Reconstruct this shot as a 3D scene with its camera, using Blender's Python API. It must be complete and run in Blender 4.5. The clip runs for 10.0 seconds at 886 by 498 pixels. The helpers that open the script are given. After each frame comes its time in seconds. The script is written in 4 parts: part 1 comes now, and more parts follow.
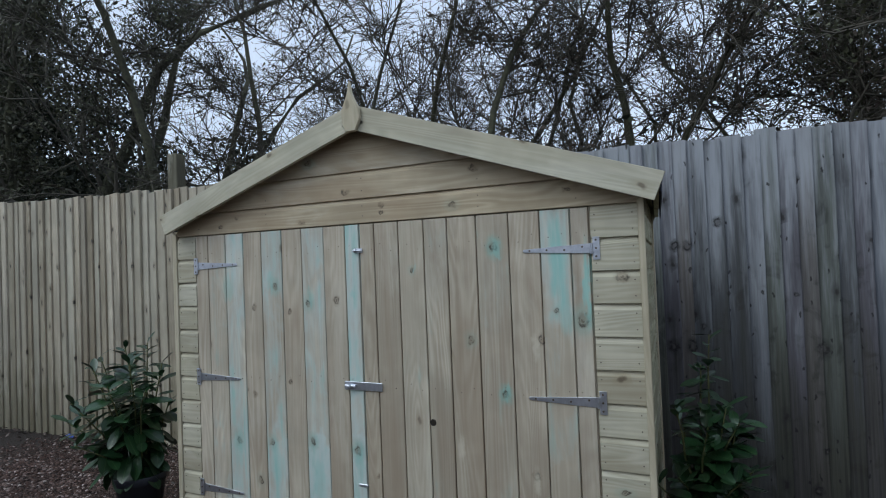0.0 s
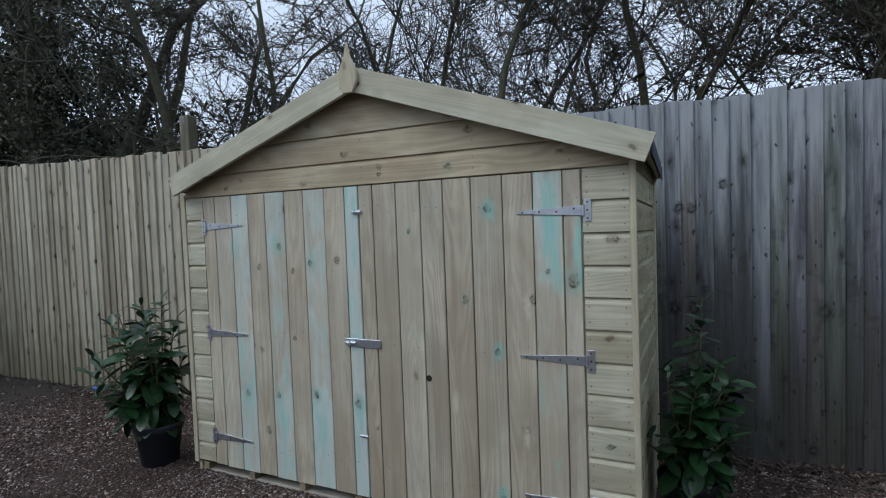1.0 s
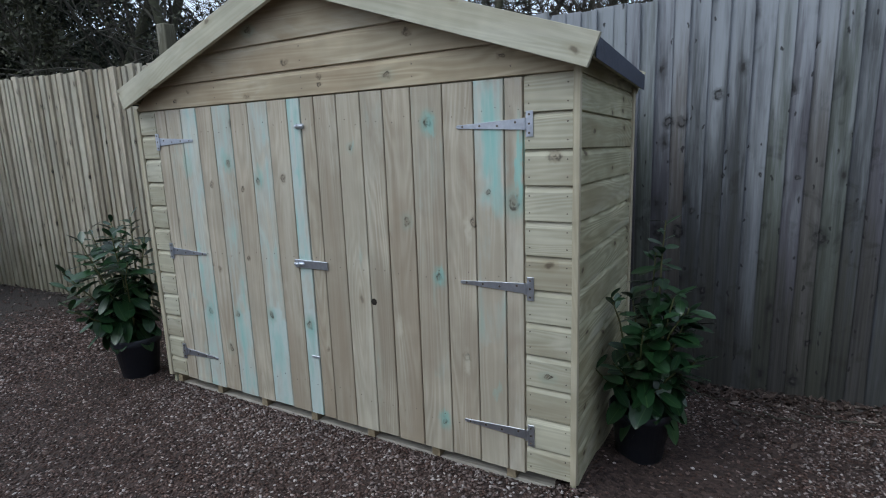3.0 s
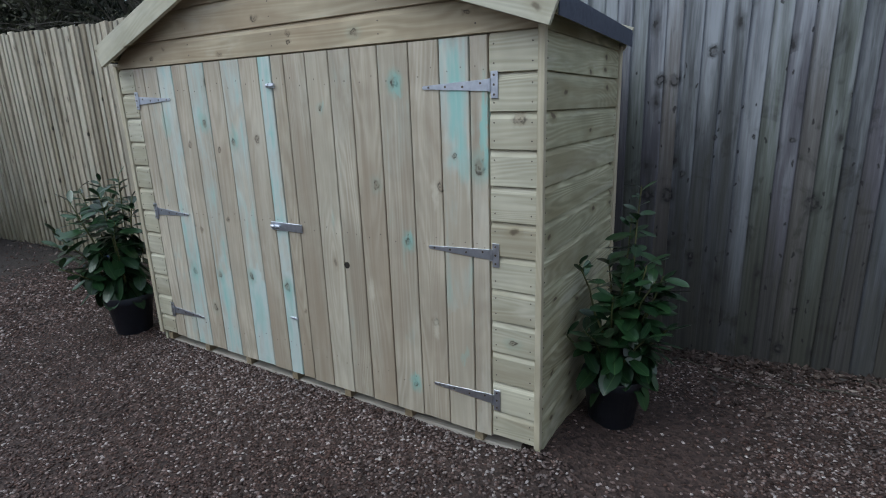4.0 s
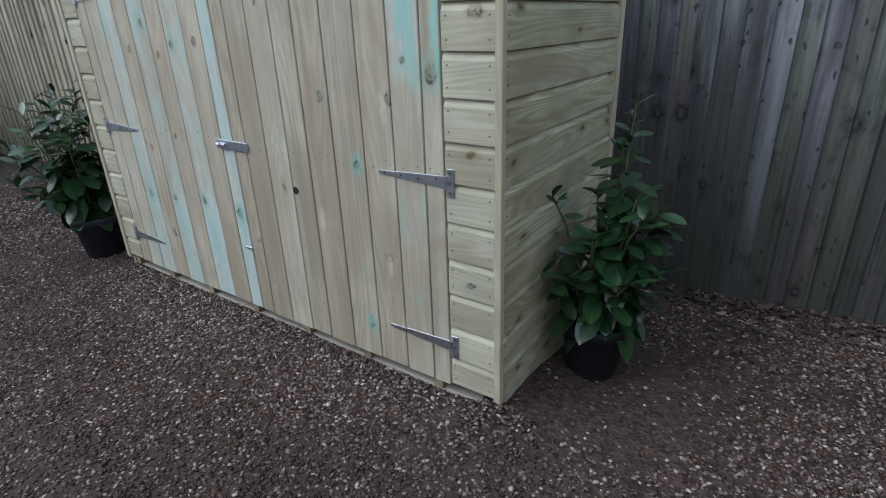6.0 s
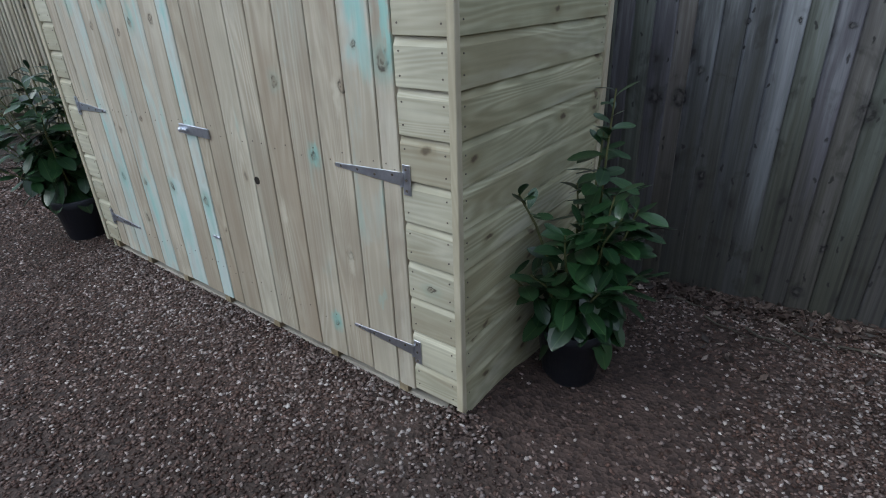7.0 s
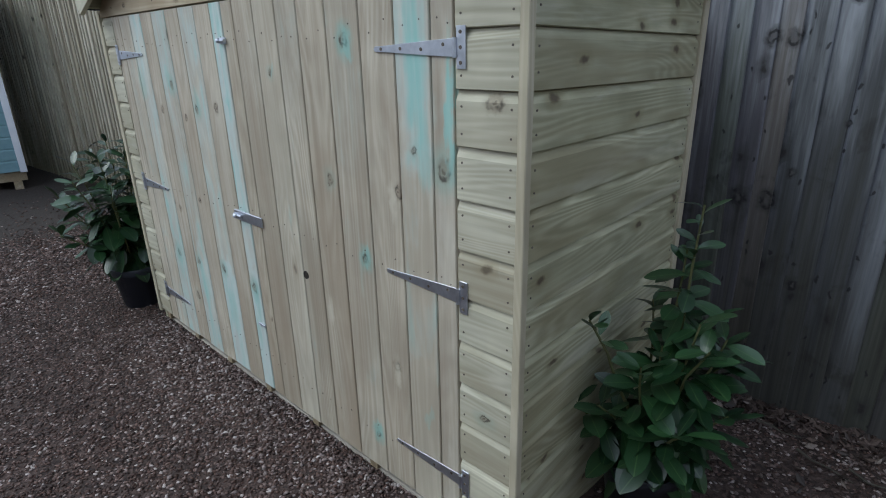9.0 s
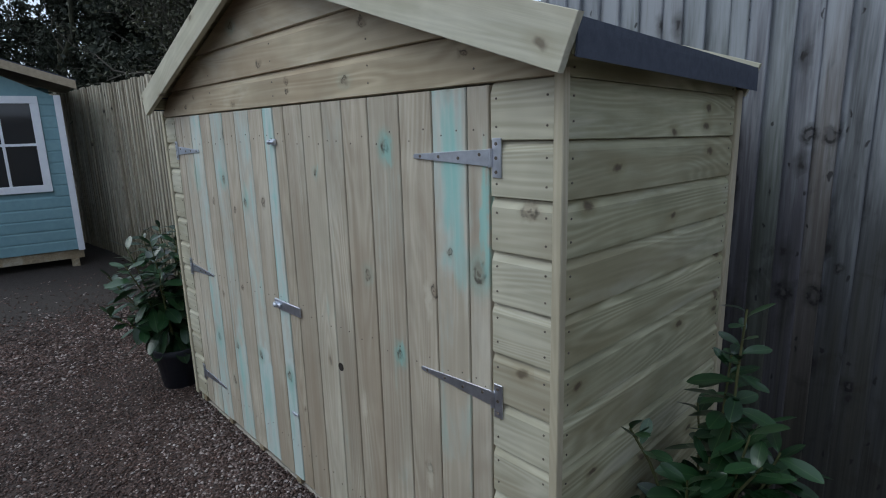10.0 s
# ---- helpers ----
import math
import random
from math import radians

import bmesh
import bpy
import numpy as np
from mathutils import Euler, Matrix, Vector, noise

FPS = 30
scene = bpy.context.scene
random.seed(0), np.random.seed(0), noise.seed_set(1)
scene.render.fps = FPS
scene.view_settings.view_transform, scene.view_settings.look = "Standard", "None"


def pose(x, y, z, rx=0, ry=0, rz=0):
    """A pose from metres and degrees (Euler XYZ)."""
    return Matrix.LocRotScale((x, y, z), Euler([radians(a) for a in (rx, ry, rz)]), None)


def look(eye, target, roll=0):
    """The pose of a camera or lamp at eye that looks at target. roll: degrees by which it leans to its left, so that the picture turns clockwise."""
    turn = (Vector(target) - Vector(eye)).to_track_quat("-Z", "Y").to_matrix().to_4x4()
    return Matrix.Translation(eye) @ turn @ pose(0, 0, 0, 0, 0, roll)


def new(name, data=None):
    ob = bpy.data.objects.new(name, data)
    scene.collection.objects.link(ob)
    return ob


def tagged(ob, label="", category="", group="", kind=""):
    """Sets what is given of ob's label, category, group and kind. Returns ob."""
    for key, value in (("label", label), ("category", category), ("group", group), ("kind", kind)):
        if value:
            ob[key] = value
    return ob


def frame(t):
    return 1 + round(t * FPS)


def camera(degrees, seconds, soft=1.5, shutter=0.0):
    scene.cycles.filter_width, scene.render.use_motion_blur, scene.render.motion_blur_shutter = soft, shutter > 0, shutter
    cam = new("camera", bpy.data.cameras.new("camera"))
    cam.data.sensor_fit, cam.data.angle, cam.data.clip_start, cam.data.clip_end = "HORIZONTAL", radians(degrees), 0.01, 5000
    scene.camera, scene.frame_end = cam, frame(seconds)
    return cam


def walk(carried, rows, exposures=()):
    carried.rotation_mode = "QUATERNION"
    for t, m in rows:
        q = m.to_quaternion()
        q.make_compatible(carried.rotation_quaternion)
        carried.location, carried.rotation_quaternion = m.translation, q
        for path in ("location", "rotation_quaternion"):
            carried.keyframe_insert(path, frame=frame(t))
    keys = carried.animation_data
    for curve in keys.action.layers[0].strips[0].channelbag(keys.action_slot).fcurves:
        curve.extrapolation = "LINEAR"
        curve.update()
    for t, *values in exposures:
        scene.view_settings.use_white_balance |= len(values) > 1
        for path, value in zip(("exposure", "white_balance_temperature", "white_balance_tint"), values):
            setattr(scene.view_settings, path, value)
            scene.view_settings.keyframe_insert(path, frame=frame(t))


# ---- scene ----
cam = camera(77.2, 10.0, soft=1.05)
PATH = [
    (0, (0.152, -1.876, 1.154), (-0.671, -0.054, 1.201), -2.3),
    (0.5, (0.211, -1.867, 1.149), (-0.654, -0.064, 1.132), -2.2),
    (1, (0.251, -1.867, 1.148), (-0.643, -0.08, 1.061), -2.1),
    (1.5, (0.295, -1.834, 1.132), (-0.626, -0.065, 0.975), -2.1),
    (2, (0.359, -1.743, 1.129), (-0.588, 0.003, 0.898), -2.1),
    (2.5, (0.413, -1.667, 1.13), (-0.558, 0.055, 0.825), -2.1),
    (4, (0.609, -1.484, 1.151), (-0.427, 0.143, 0.623), -2.0),
    (4.5, (0.626, -1.443, 1.14), (-0.421, 0.152, 0.541), -2.0),
    (5, (0.628, -1.334, 1.121), (-0.429, 0.227, 0.452), -2.0),
    (5.5, (0.643, -1.238, 1.096), (-0.426, 0.286, 0.367), -2.2),
    (6, (0.654, -1.144, 1.089), (-0.423, 0.342, 0.295), -2.1),
    (7.3, (0.706, -0.917, 1.108), (-0.415, 0.484, 0.222), -2.2),
    (7.5, (0.69, -0.906, 1.1), (-0.451, 0.493, 0.239), -2.2),
    (8, (0.64, -0.868, 1.116), (-0.534, 0.525, 0.293), -1.8),
    (8.5, (0.595, -0.838, 1.147), (-0.637, 0.539, 0.382), -1.5),
    (9, (0.58, -0.82, 1.18), (-0.718, 0.541, 0.498), -1.3),
    (9.5, (0.572, -0.814, 1.213), (-0.796, 0.53, 0.645), -1.45),
    (10, (0.578, -0.815, 1.236), (-0.858, 0.512, 0.816), -1.6),
]
walk(cam, [(t, look(eye, target, roll)) for t, eye, target, roll in PATH],
     [(0, -0.06), (2.5, 0.12), (4.5, 0.30), (6, 0.38), (8, 0.40), (9, 0.25), (9.5, 0.14), (10, -0.05)])

# ---- light ----
world = bpy.data.worlds.new("overcast_sky")
scene.world = world
world.use_nodes = True
wn, wl = world.node_tree.nodes, world.node_tree.links
wn.clear()
sky = wn.new("ShaderNodeTexSky")
sky.sky_type, sky.sun_disc = "NISHITA", False
sky.sun_elevation, sky.sun_rotation = radians(49), radians(216)
sky.air_density, sky.dust_density, sky.ozone_density = 1.0, 3.0, 1.5
veil = wn.new("ShaderNodeMix")
veil.data_type = "RGBA"
veil.inputs[0].default_value = 0.7
veil.inputs[7].default_value = (7.05, 8.35, 10.3, 1)
back = wn.new("ShaderNodeBackground")
back.inputs[1].default_value = 0.125
wout = wn.new("ShaderNodeOutputWorld")
wl.new(sky.outputs[0], veil.inputs[6])
wl.new(veil.outputs[2], back.inputs[0])
wl.new(back.outputs[0], wout.inputs[0])
sun = new("sun", bpy.data.lights.new("sun", "SUN"))
sun.data.energy, sun.data.angle, sun.data.color = 0.95, radians(35), (0.82, 0.97, 1.0)
sun.matrix_world = look((-2.6, -3.6, 5.2), (0, 0, 0))


# ---- materials ----
class Nodes:
    """A short hand for node trees."""

    def __init__(self, name):
        self.mat = bpy.data.materials.new(name)
        self.mat.use_nodes = True
        self.tree = self.mat.node_tree
        self.bsdf = self.tree.nodes["Principled BSDF"]

    def put(self, socket, value):
        if isinstance(value, bpy.types.NodeSocket):
            self.tree.links.new(value, socket)
        elif value is not None:
            socket.default_value = value

    def add(self, kind, out=0, settings=None, **ins):
        n = self.tree.nodes.new("ShaderNode" + kind)
        for k, v in (settings or {}).items():
            setattr(n, k, v)
        for k, v in ins.items():
            self.put(n.inputs[int(k[1:]) if k[0] == "i" and k[1:].isdigit() else k], v)
        return n.outputs[out]

    def math(self, op, a, b=None, clamp=False):
        return self.add("Math", 0, {"operation": op, "use_clamp": clamp}, i0=a, i1=b)

    def vmath(self, op, a, b):
        return self.add("VectorMath", 0, {"operation": op}, i0=a, i1=b)

    def mix(self, f, a, b, blend="MIX"):
        return self.add("Mix", 2, {"data_type": "RGBA", "blend_type": blend}, i0=f, i6=a, i7=b)

    def step(self, v, lo, hi, to_lo=0.0, to_hi=1.0):
        return self.add("MapRange", 0, {"interpolation_type": "SMOOTHSTEP"}, i0=v, i1=lo, i2=hi, i3=to_lo, i4=to_hi)

    def noise(self, vec, scale, detail=4.0, rough=0.55, distortion=0.0, out=0):
        return self.add("TexNoise", out, None, Vector=vec, Scale=scale, Detail=detail, Roughness=rough, Distortion=distortion)

    def scaled(self, vec, x, y, z):
        return self.vmath("MULTIPLY", vec, (x, y, z))

    def coords(self, shift=True):
        v = self.add("TexCoord", 3)
        if not shift:
            return v
        r = self.add("ObjectInfo", 5)
        off = self.add("CombineXYZ", 0, None, X=self.math("MULTIPLY", r, 31.7), Y=self.math("MULTIPLY", r, 17.3), Z=self.math("MULTIPLY", r, 53.1))
        return self.vmath("ADD", v, off)

    def finish(self, colour, rough=0.7, bump=None, strength=0.3, distance=0.002, metal=0.0, specular=0.4):
        self.put(self.bsdf.inputs["Base Color"], colour)
        self.put(self.bsdf.inputs["Roughness"], rough)
        self.put(self.bsdf.inputs["Metallic"], metal)
        self.put(self.bsdf.inputs["Specular IOR Level"], specular)
        if bump is not None:
            b = self.add("Bump", 0, None, Strength=strength, Distance=distance, Height=bump)
            self.put(self.bsdf.inputs["Normal"], b)
        return self.mat


def rgb(r, g, b):
    return (r, g, b, 1.0)


# larger knots of the shed's front: place along the wall, height, size, and how blue-green the wood round them is
PLANK_KNOTS = ((-1.613, 0.987, 0.010, 0.0), (-1.419, 0.973, 0.008, 0.0), (-1.323, 1.004, 0.011, 0.5), (-1.178, 1.016, 0.013, 0.0),
               (-1.622, 0.610, 0.010, 0.0), (-1.664, 0.628, 0.006, 0.0), (-1.425, 0.675, 0.008, 0.0), (-1.722, 0.401, 0.013, 0.5),
               (-1.535, 0.409, 0.011, 0.5), (-1.319, 0.435, 0.011, 0.6), (-1.100, 0.418, 0.013, 0.8), (-1.012, 0.329, 0.006, 0.0),
               (-1.605, 0.239, 0.012, 0.2), (-0.599, 0.868, 0.010, 0.3), (-0.341, 0.873, 0.012, 0.0), (-0.475, 0.679, 0.010, 0.9),
               (-0.498, 1.200, 0.012, 0.9), (-0.193, 0.942, 0.016, 0.6), (-0.282, 0.973, 0.007, 0.2), (-0.374, 0.406, 0.012, 0.0),
               (-0.472, 0.143, 0.010, 0.9), (-0.829, 1.125, 0.007, 0.3), (-1.495, 1.077, 0.011, 0.7))
LAP_KNOTS = ((-1.116, 1.452, 0.012, 0.0), (-1.299, 1.586, 0.010, 0.4), (-0.953, 1.388, 0.009, 0.0), (-0.953, 1.360, 0.007, 0.0),
             (-1.338, 1.341, 0.009, 0.0), (-1.792, 1.352, 0.008, 0.0), (-0.652, 1.365, 0.009, 0.2), (-0.562, 1.489, 0.010, 0.0),
             (-0.229, 1.383, 0.008, 0.0), (-0.062, 1.082, 0.014, 0.0), (-0.085, 0.385, 0.008, 0.25), (-1.70, 1.385, 0.006, 0.0))


# blue-green preservative stains of a shape of their own: place along the wall, height, half width, half height, strength
STAIN_PATCHES = ((-0.176, 1.07, 0.017, 0.16, 0.75), (-0.268, 1.12, 0.035, 0.17, 0.5), (-0.252, 0.96, 0.025, 0.08, 0.4), (-0.488, 1.195, 0.02, 0.04, 0.45),
                 (-0.468, 0.685, 0.018, 0.03, 0.4), (-0.47, 0.15, 0.02, 0.035, 0.45), (-1.09, 0.36, 0.022, 0.08, 0.45), (-1.29, 0.27, 0.035, 0.13, 0.45), (-1.51, 0.31, 0.04, 0.12, 0.3),
                 (-1.73, 0.36, 0.035, 0.10, 0.3), (-1.31, 1.02, 0.02, 0.05, 0.4), (-1.10, 1.03, 0.016, 0.03, 0.4), (-1.52, 1.10, 0.02, 0.05, 0.4), (-1.76, 1.08, 0.04, 0.07, 0.35),
                 (-0.262, 0.30, 0.022, 0.03, 0.25), (-0.82, 1.135, 0.014, 0.02, 0.3))

FENCE_KNOTS = ((0.062, 1.188, 0.018, 0.0), (0.122, 1.184, 0.018, 0.0), (0.268, 1.30, 0.016, 0.0), (0.036, 0.670, 0.024, 0.0), (0.125, 0.672, 0.024, 0.0), (0.695, 0.664, 0.026, 0.0), (0.18, 0.772, 0.012, 0.0), (0.301, 0.938, 0.008, 0.0),
               (0.453, 0.938, 0.006, 0.0), (0.597, 0.928, 0.008, 0.0), (0.646, -0.016, 0.018, 0.0), (0.243, 0.39, 0.012, 0.0), (0.688, 0.18, 0.012, 0.0))


def bent_front(m):
    """The place on the shed's front, waved a little."""
    p = m.add("TexCoord", 3)
    return m.vmath("ADD", p, m.vmath("MULTIPLY", m.vmath("SUBTRACT", m.noise(p, 30.0, 3.0, out=1), (0.5, 0.5, 0.5)), (0.03, 0, 0.06)))


def wood(name, axis, dark, light, tone, knots=(), stain=False, rough=0.72, knot_amount=1.0, grain=1.0, weather=None, many=0.8, heart=0.3, even=0.13):
    """Sawn or planed timber whose grain runs along the axis; tone: how far boards differ."""
    m = Nodes(name)
    v = m.coords()
    along = [34.0, 34.0, 34.0]
    along["xyz".index(axis)] = 0.9
    fine = m.noise(m.scaled(v, *[a * 4.5 for a in along]), 1.0, 3.0, 0.6)
    warp = m.noise(v, 2.2, 2.0)
    streak = m.noise(m.scaled(v, *along), 1.0, 5.0, 0.6, 0.12)
    ring_at = [7.0, 7.0, 7.0]
    ring_at["xyz".index(axis)] = 0.7
    ring = m.noise(m.scaled(v, *ring_at), 1.0, 2.0, 0.4, 0.3)
    ring = m.math("FRACT", m.math("MULTIPLY", ring, 24.0))
    ring = m.step(m.math("ABSOLUTE", m.math("SUBTRACT", ring, 0.5)), 0.05, 0.5)
    g = m.math("ADD", m.math("MULTIPLY", streak, 0.68), m.math("MULTIPLY", m.math("MULTIPLY", ring, m.step(warp, 0.3, 0.6)), 0.28 * grain))
    g = m.math("ADD", g, m.math("MULTIPLY", fine, 0.25))
    colour = m.mix(m.step(g, 0.32 - even, 0.86 + even), dark, light)
    r = m.add("ObjectInfo", 5)
    shade = m.math("ADD", 1.0 - tone, m.math("MULTIPLY", r, 2 * tone))
    colour = m.mix(1.0, colour, m.add("CombineColor", 0, None, Red=shade, Green=m.math("POWER", shade, 1.08), Blue=m.math("POWER", shade, 1.25)), "MULTIPLY")
    hue = m.math("FRACT", m.math("MULTIPLY", r, 7.31))
    colour = m.mix(m.math("MULTIPLY", hue, tone * 2.2), colour, m.mix(0.5, light, rgb(0.42, 0.42, 0.36)))
    blotch = m.step(m.noise(v, 4.3, 3.0, 0.6), 0.35, 0.75, 0.86, 1.08)
    colour = m.mix(1.0, colour, m.add("CombineColor", 0, None, Red=blotch, Green=blotch, Blue=blotch), "MULTIPLY")
    # brown heartwood drifting through greenish sapwood
    drift = [5.5, 5.5, 5.5]
    drift["xyz".index(axis)] = 1.1
    core_wood = m.step(m.noise(m.scaled(v, *drift), 1.0, 3.0, 0.55, 0.6), 0.46, 0.66)
    worn = m.step(m.noise(m.scaled(v, *[q * 1.5 for q in drift]), 1.0, 5.0, 0.65, 0.5), 0.50, 0.70)
    colour = m.mix(m.math("MULTIPLY", worn, 0.36), colour, rgb(0.64, 0.62, 0.53) if not weather else light)
    colour = m.mix(m.math("MULTIPLY", core_wood, heart), colour, m.mix(0.65, colour, rgb(dark[0] * 0.82, dark[1] * 0.72, dark[2] * 0.66), "MIX"))
    if stain:
        tint = m.math("SUBTRACT", m.add("ObjectInfo", 2), 0.5)
        brown = m.mix(0.5, colour, rgb(0.37, 0.295, 0.205))
        pale = m.mix(0.5, colour, rgb(0.60, 0.565, 0.45))
        colour = m.mix(m.math("MULTIPLY", tint, 1.05, True), colour, brown)
        colour = m.mix(m.math("MULTIPLY", tint, -2.0, True), colour, pale)
        info = m.add("ObjectInfo", 1)
        sep = m.tree.nodes.new("ShaderNodeSeparateColor")
        m.put(sep.inputs[0], info)
        z = m.add("SeparateXYZ", 2, None, Vector=m.add("TexCoord", 3))
        z = m.math("ADD", z, m.step(m.noise(v, 16.0, 2.0), 0.25, 0.75, -0.07, 0.07))
        high, low = m.step(z, 0.72, 1.12), m.step(z, 0.39, 0.47)
        amount = m.math("ADD", m.math("MULTIPLY", sep.outputs[0], high), m.math("MULTIPLY", sep.outputs[2], m.math("SUBTRACT", 1.0, low)))
        middle = m.math("MULTIPLY", m.math("SUBTRACT", 1.0, high), low)
        amount = m.math("ADD", amount, m.math("MULTIPLY", sep.outputs[1], middle))
        patch = m.noise(m.scaled(v, 38.0, 38.0, 1.8), 1.0, 4.0, 0.6, 0.2)
        cloud = m.noise(m.scaled(v, 11.0, 11.0, 4.0), 1.0, 4.0, 0.6, 0.5)
        spread = m.math("ADD", m.math("MULTIPLY", m.math("SUBTRACT", patch, 0.5), 0.9), m.math("MULTIPLY", m.math("SUBTRACT", cloud, 0.5), 1.5))
        reach = m.math("MULTIPLY", m.step(m.math("ADD", m.math("MULTIPLY", amount, 1.15), spread), 0.2, 1.0), m.step(amount, 0.0, 0.12))
        strong = m.math("MULTIPLY", m.step(cloud, 0.42, 0.66), m.step(patch, 0.35, 0.65))
        colour = m.mix(m.math("MULTIPLY", reach, 0.8), colour, m.mix(strong, rgb(0.54, 0.645, 0.63), rgb(0.31, 0.55, 0.51)))
    # small random knots, stretched a little along the grain
    near = m.tree.nodes.new("ShaderNodeTexVoronoi")
    near.voronoi_dimensions = "2D"
    bent = m.vmath("ADD", v, m.vmath("MULTIPLY", m.noise(v, 22.0 if weather else 16.0, 3.0, out=1), (0.035, 0.035, 0.035)))
    split = m.tree.nodes.new("ShaderNodeSeparateXYZ")
    m.put(split.inputs[0], bent)
    wide = split.outputs[1 if axis == "y" else 0]
    m.put(near.inputs["Vector"], m.add("CombineXYZ", 0, None, X=m.math("MULTIPLY", wide, 8.5 if axis == "z" else 4.2), Y=m.math("MULTIPLY", split.outputs[2], 4.2 if axis == "z" else 8.5)))
    m.put(near.inputs["Scale"], 1.0)
    pick = m.add("SeparateColor", 0, None, i0=near.outputs["Color"])
    has = m.math("GREATER_THAN", pick, many)
    halo = m.math("MULTIPLY", m.step(near.outputs["Distance"], 0.07, 0.24, 1.0, 0.0), has)
    core = m.math("MULTIPLY", m.step(near.outputs["Distance"], 0.03, 0.10, 1.0, 0.0), has)
    colour = m.mix(m.math("MULTIPLY", halo, 0.35 * knot_amount), colour, rgb(dark[0] * 0.7, dark[1] * (0.68 if weather else 0.62), dark[2] * (0.66 if weather else 0.5)))
    colour = m.mix(m.math("MULTIPLY", core, min(0.9, 0.75 * knot_amount)), colour, rgb(0.03, 0.027, 0.025) if weather else rgb(0.085, 0.058, 0.038))
    if weather:
        old = m.step(m.noise(m.scaled(v, 4.0, 4.0, 0.8), 1.0, 5.0, 0.6), 0.40, 0.78)
        colour = m.mix(m.math("MULTIPLY", old, 0.75), colour, weather)
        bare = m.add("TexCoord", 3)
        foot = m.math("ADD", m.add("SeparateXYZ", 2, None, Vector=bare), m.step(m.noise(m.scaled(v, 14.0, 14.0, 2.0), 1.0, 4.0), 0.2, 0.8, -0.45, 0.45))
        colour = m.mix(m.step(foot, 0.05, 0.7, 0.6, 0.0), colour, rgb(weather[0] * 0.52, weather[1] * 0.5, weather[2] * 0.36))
    if knots:
        where = m.add("NewGeometry", 0)
        squash = (1, 0, 0.72) if axis == "z" else (0.62, 0, 1)
        flat = m.vmath("MULTIPLY", m.vmath("ADD", where, m.vmath("MULTIPLY", m.vmath("SUBTRACT", m.noise(where, 42.0, 3.0, out=1), (0.5, 0.5, 0.5)), (0.026, 0, 0.034))), squash)
        for kx, kz, size, blue in knots:
            d = m.add("VectorMath", 1, {"operation": "DISTANCE"}, i0=flat, i1=(kx * squash[0], 0, kz * squash[2]))
            if blue:
                wide = m.step(d, size, size * 3.6, blue * 0.7, 0.0)
                colour = m.mix(wide, colour, rgb(0.22, 0.42, 0.37))
            colour = m.mix(m.step(d, size * 0.6, size * 1.7, 0.5, 0.0), colour, rgb(0.20, 0.15, 0.10))
            rim = m.math("MULTIPLY", m.step(d, size * 0.35, size * 0.75), m.step(d, size * 0.8, size * 1.15, 1.0, 0.0))
            colour = m.mix(m.math("MULTIPLY", rim, m.step(m.noise(where, 34.0, 1.0), 0.40, 0.60, 0.1, 0.8)), colour, rgb(0.045, 0.036, 0.028))
            colour = m.mix(m.step(d, size * 0.15, size * 0.4, 0.6, 0.0), colour, rgb(0.08, 0.06, 0.045))
    if stain:
        spot = m.vmath("ADD", bent_front(m), m.vmath("MULTIPLY", m.vmath("SUBTRACT", m.noise(m.scaled(m.add("TexCoord", 3), 60.0, 60.0, 9.0), 1.0, 3.0, out=1), (0.5, 0.5, 0.5)), (0.04, 0, 0.14)))
        for sx, sz, wide_by, tall_by, most in STAIN_PATCHES:
            d = m.add("VectorMath", 1, {"operation": "DISTANCE"}, i0=m.vmath("MULTIPLY", spot, (1 / wide_by, 0, 1 / tall_by)), i1=(sx / wide_by, 0, sz / tall_by))
            colour = m.mix(m.step(d, 0.35, 1.15, most, 0.0), colour, rgb(0.26, 0.54, 0.495))
        for sx, sz in ((-0.652, 0.472), (-0.374, 0.385), (-0.36, 0.845)):
            d = m.add("VectorMath", 1, {"operation": "DISTANCE"}, i0=m.vmath("MULTIPLY", bent_front(m), (1, 0, 0.28)), i1=(sx, 0, sz * 0.28))
            colour = m.mix(m.step(d, 0.004, 0.017, 0.55, 0.0), colour, rgb(0.62, 0.58, 0.47))
    bump = m.math("ADD", m.math("MULTIPLY", fine, 0.6), streak)
    return m.finish(colour, m.step(streak, 0.2, 0.9, rough + 0.1, rough - 0.08), bump, 0.35, 0.0015)


PALE, TAN = rgb(0.635, 0.585, 0.475), rgb(0.36, 0.30, 0.228)
wood_planks = wood("treated_pine_upright", "z", TAN, PALE, 0.08, PLANK_KNOTS, True, knot_amount=0.7, many=0.9, heart=0.5, grain=0.65, even=0.07)
wood_lap = wood("treated_pine_lap", "x", rgb(0.375, 0.345, 0.252), rgb(0.59, 0.56, 0.435), 0.09, LAP_KNOTS, many=0.86, heart=0.55)
wood_gable = wood("treated_pine_gable", "x", rgb(0.36, 0.285, 0.19), rgb(0.58, 0.495, 0.35), 0.07, LAP_KNOTS, many=0.86, heart=0.7)
wood_side = wood("treated_pine_side", "y", rgb(0.30, 0.288, 0.18), rgb(0.59, 0.565, 0.395), 0.09, many=0.5, heart=0.9, knot_amount=1.15, grain=1.0, even=0.06)
wood_barge = wood("treated_pine_barge", "x", rgb(0.42, 0.395, 0.30), rgb(0.57, 0.545, 0.425), 0.05, knot_amount=0.9, many=0.7, heart=0.35)
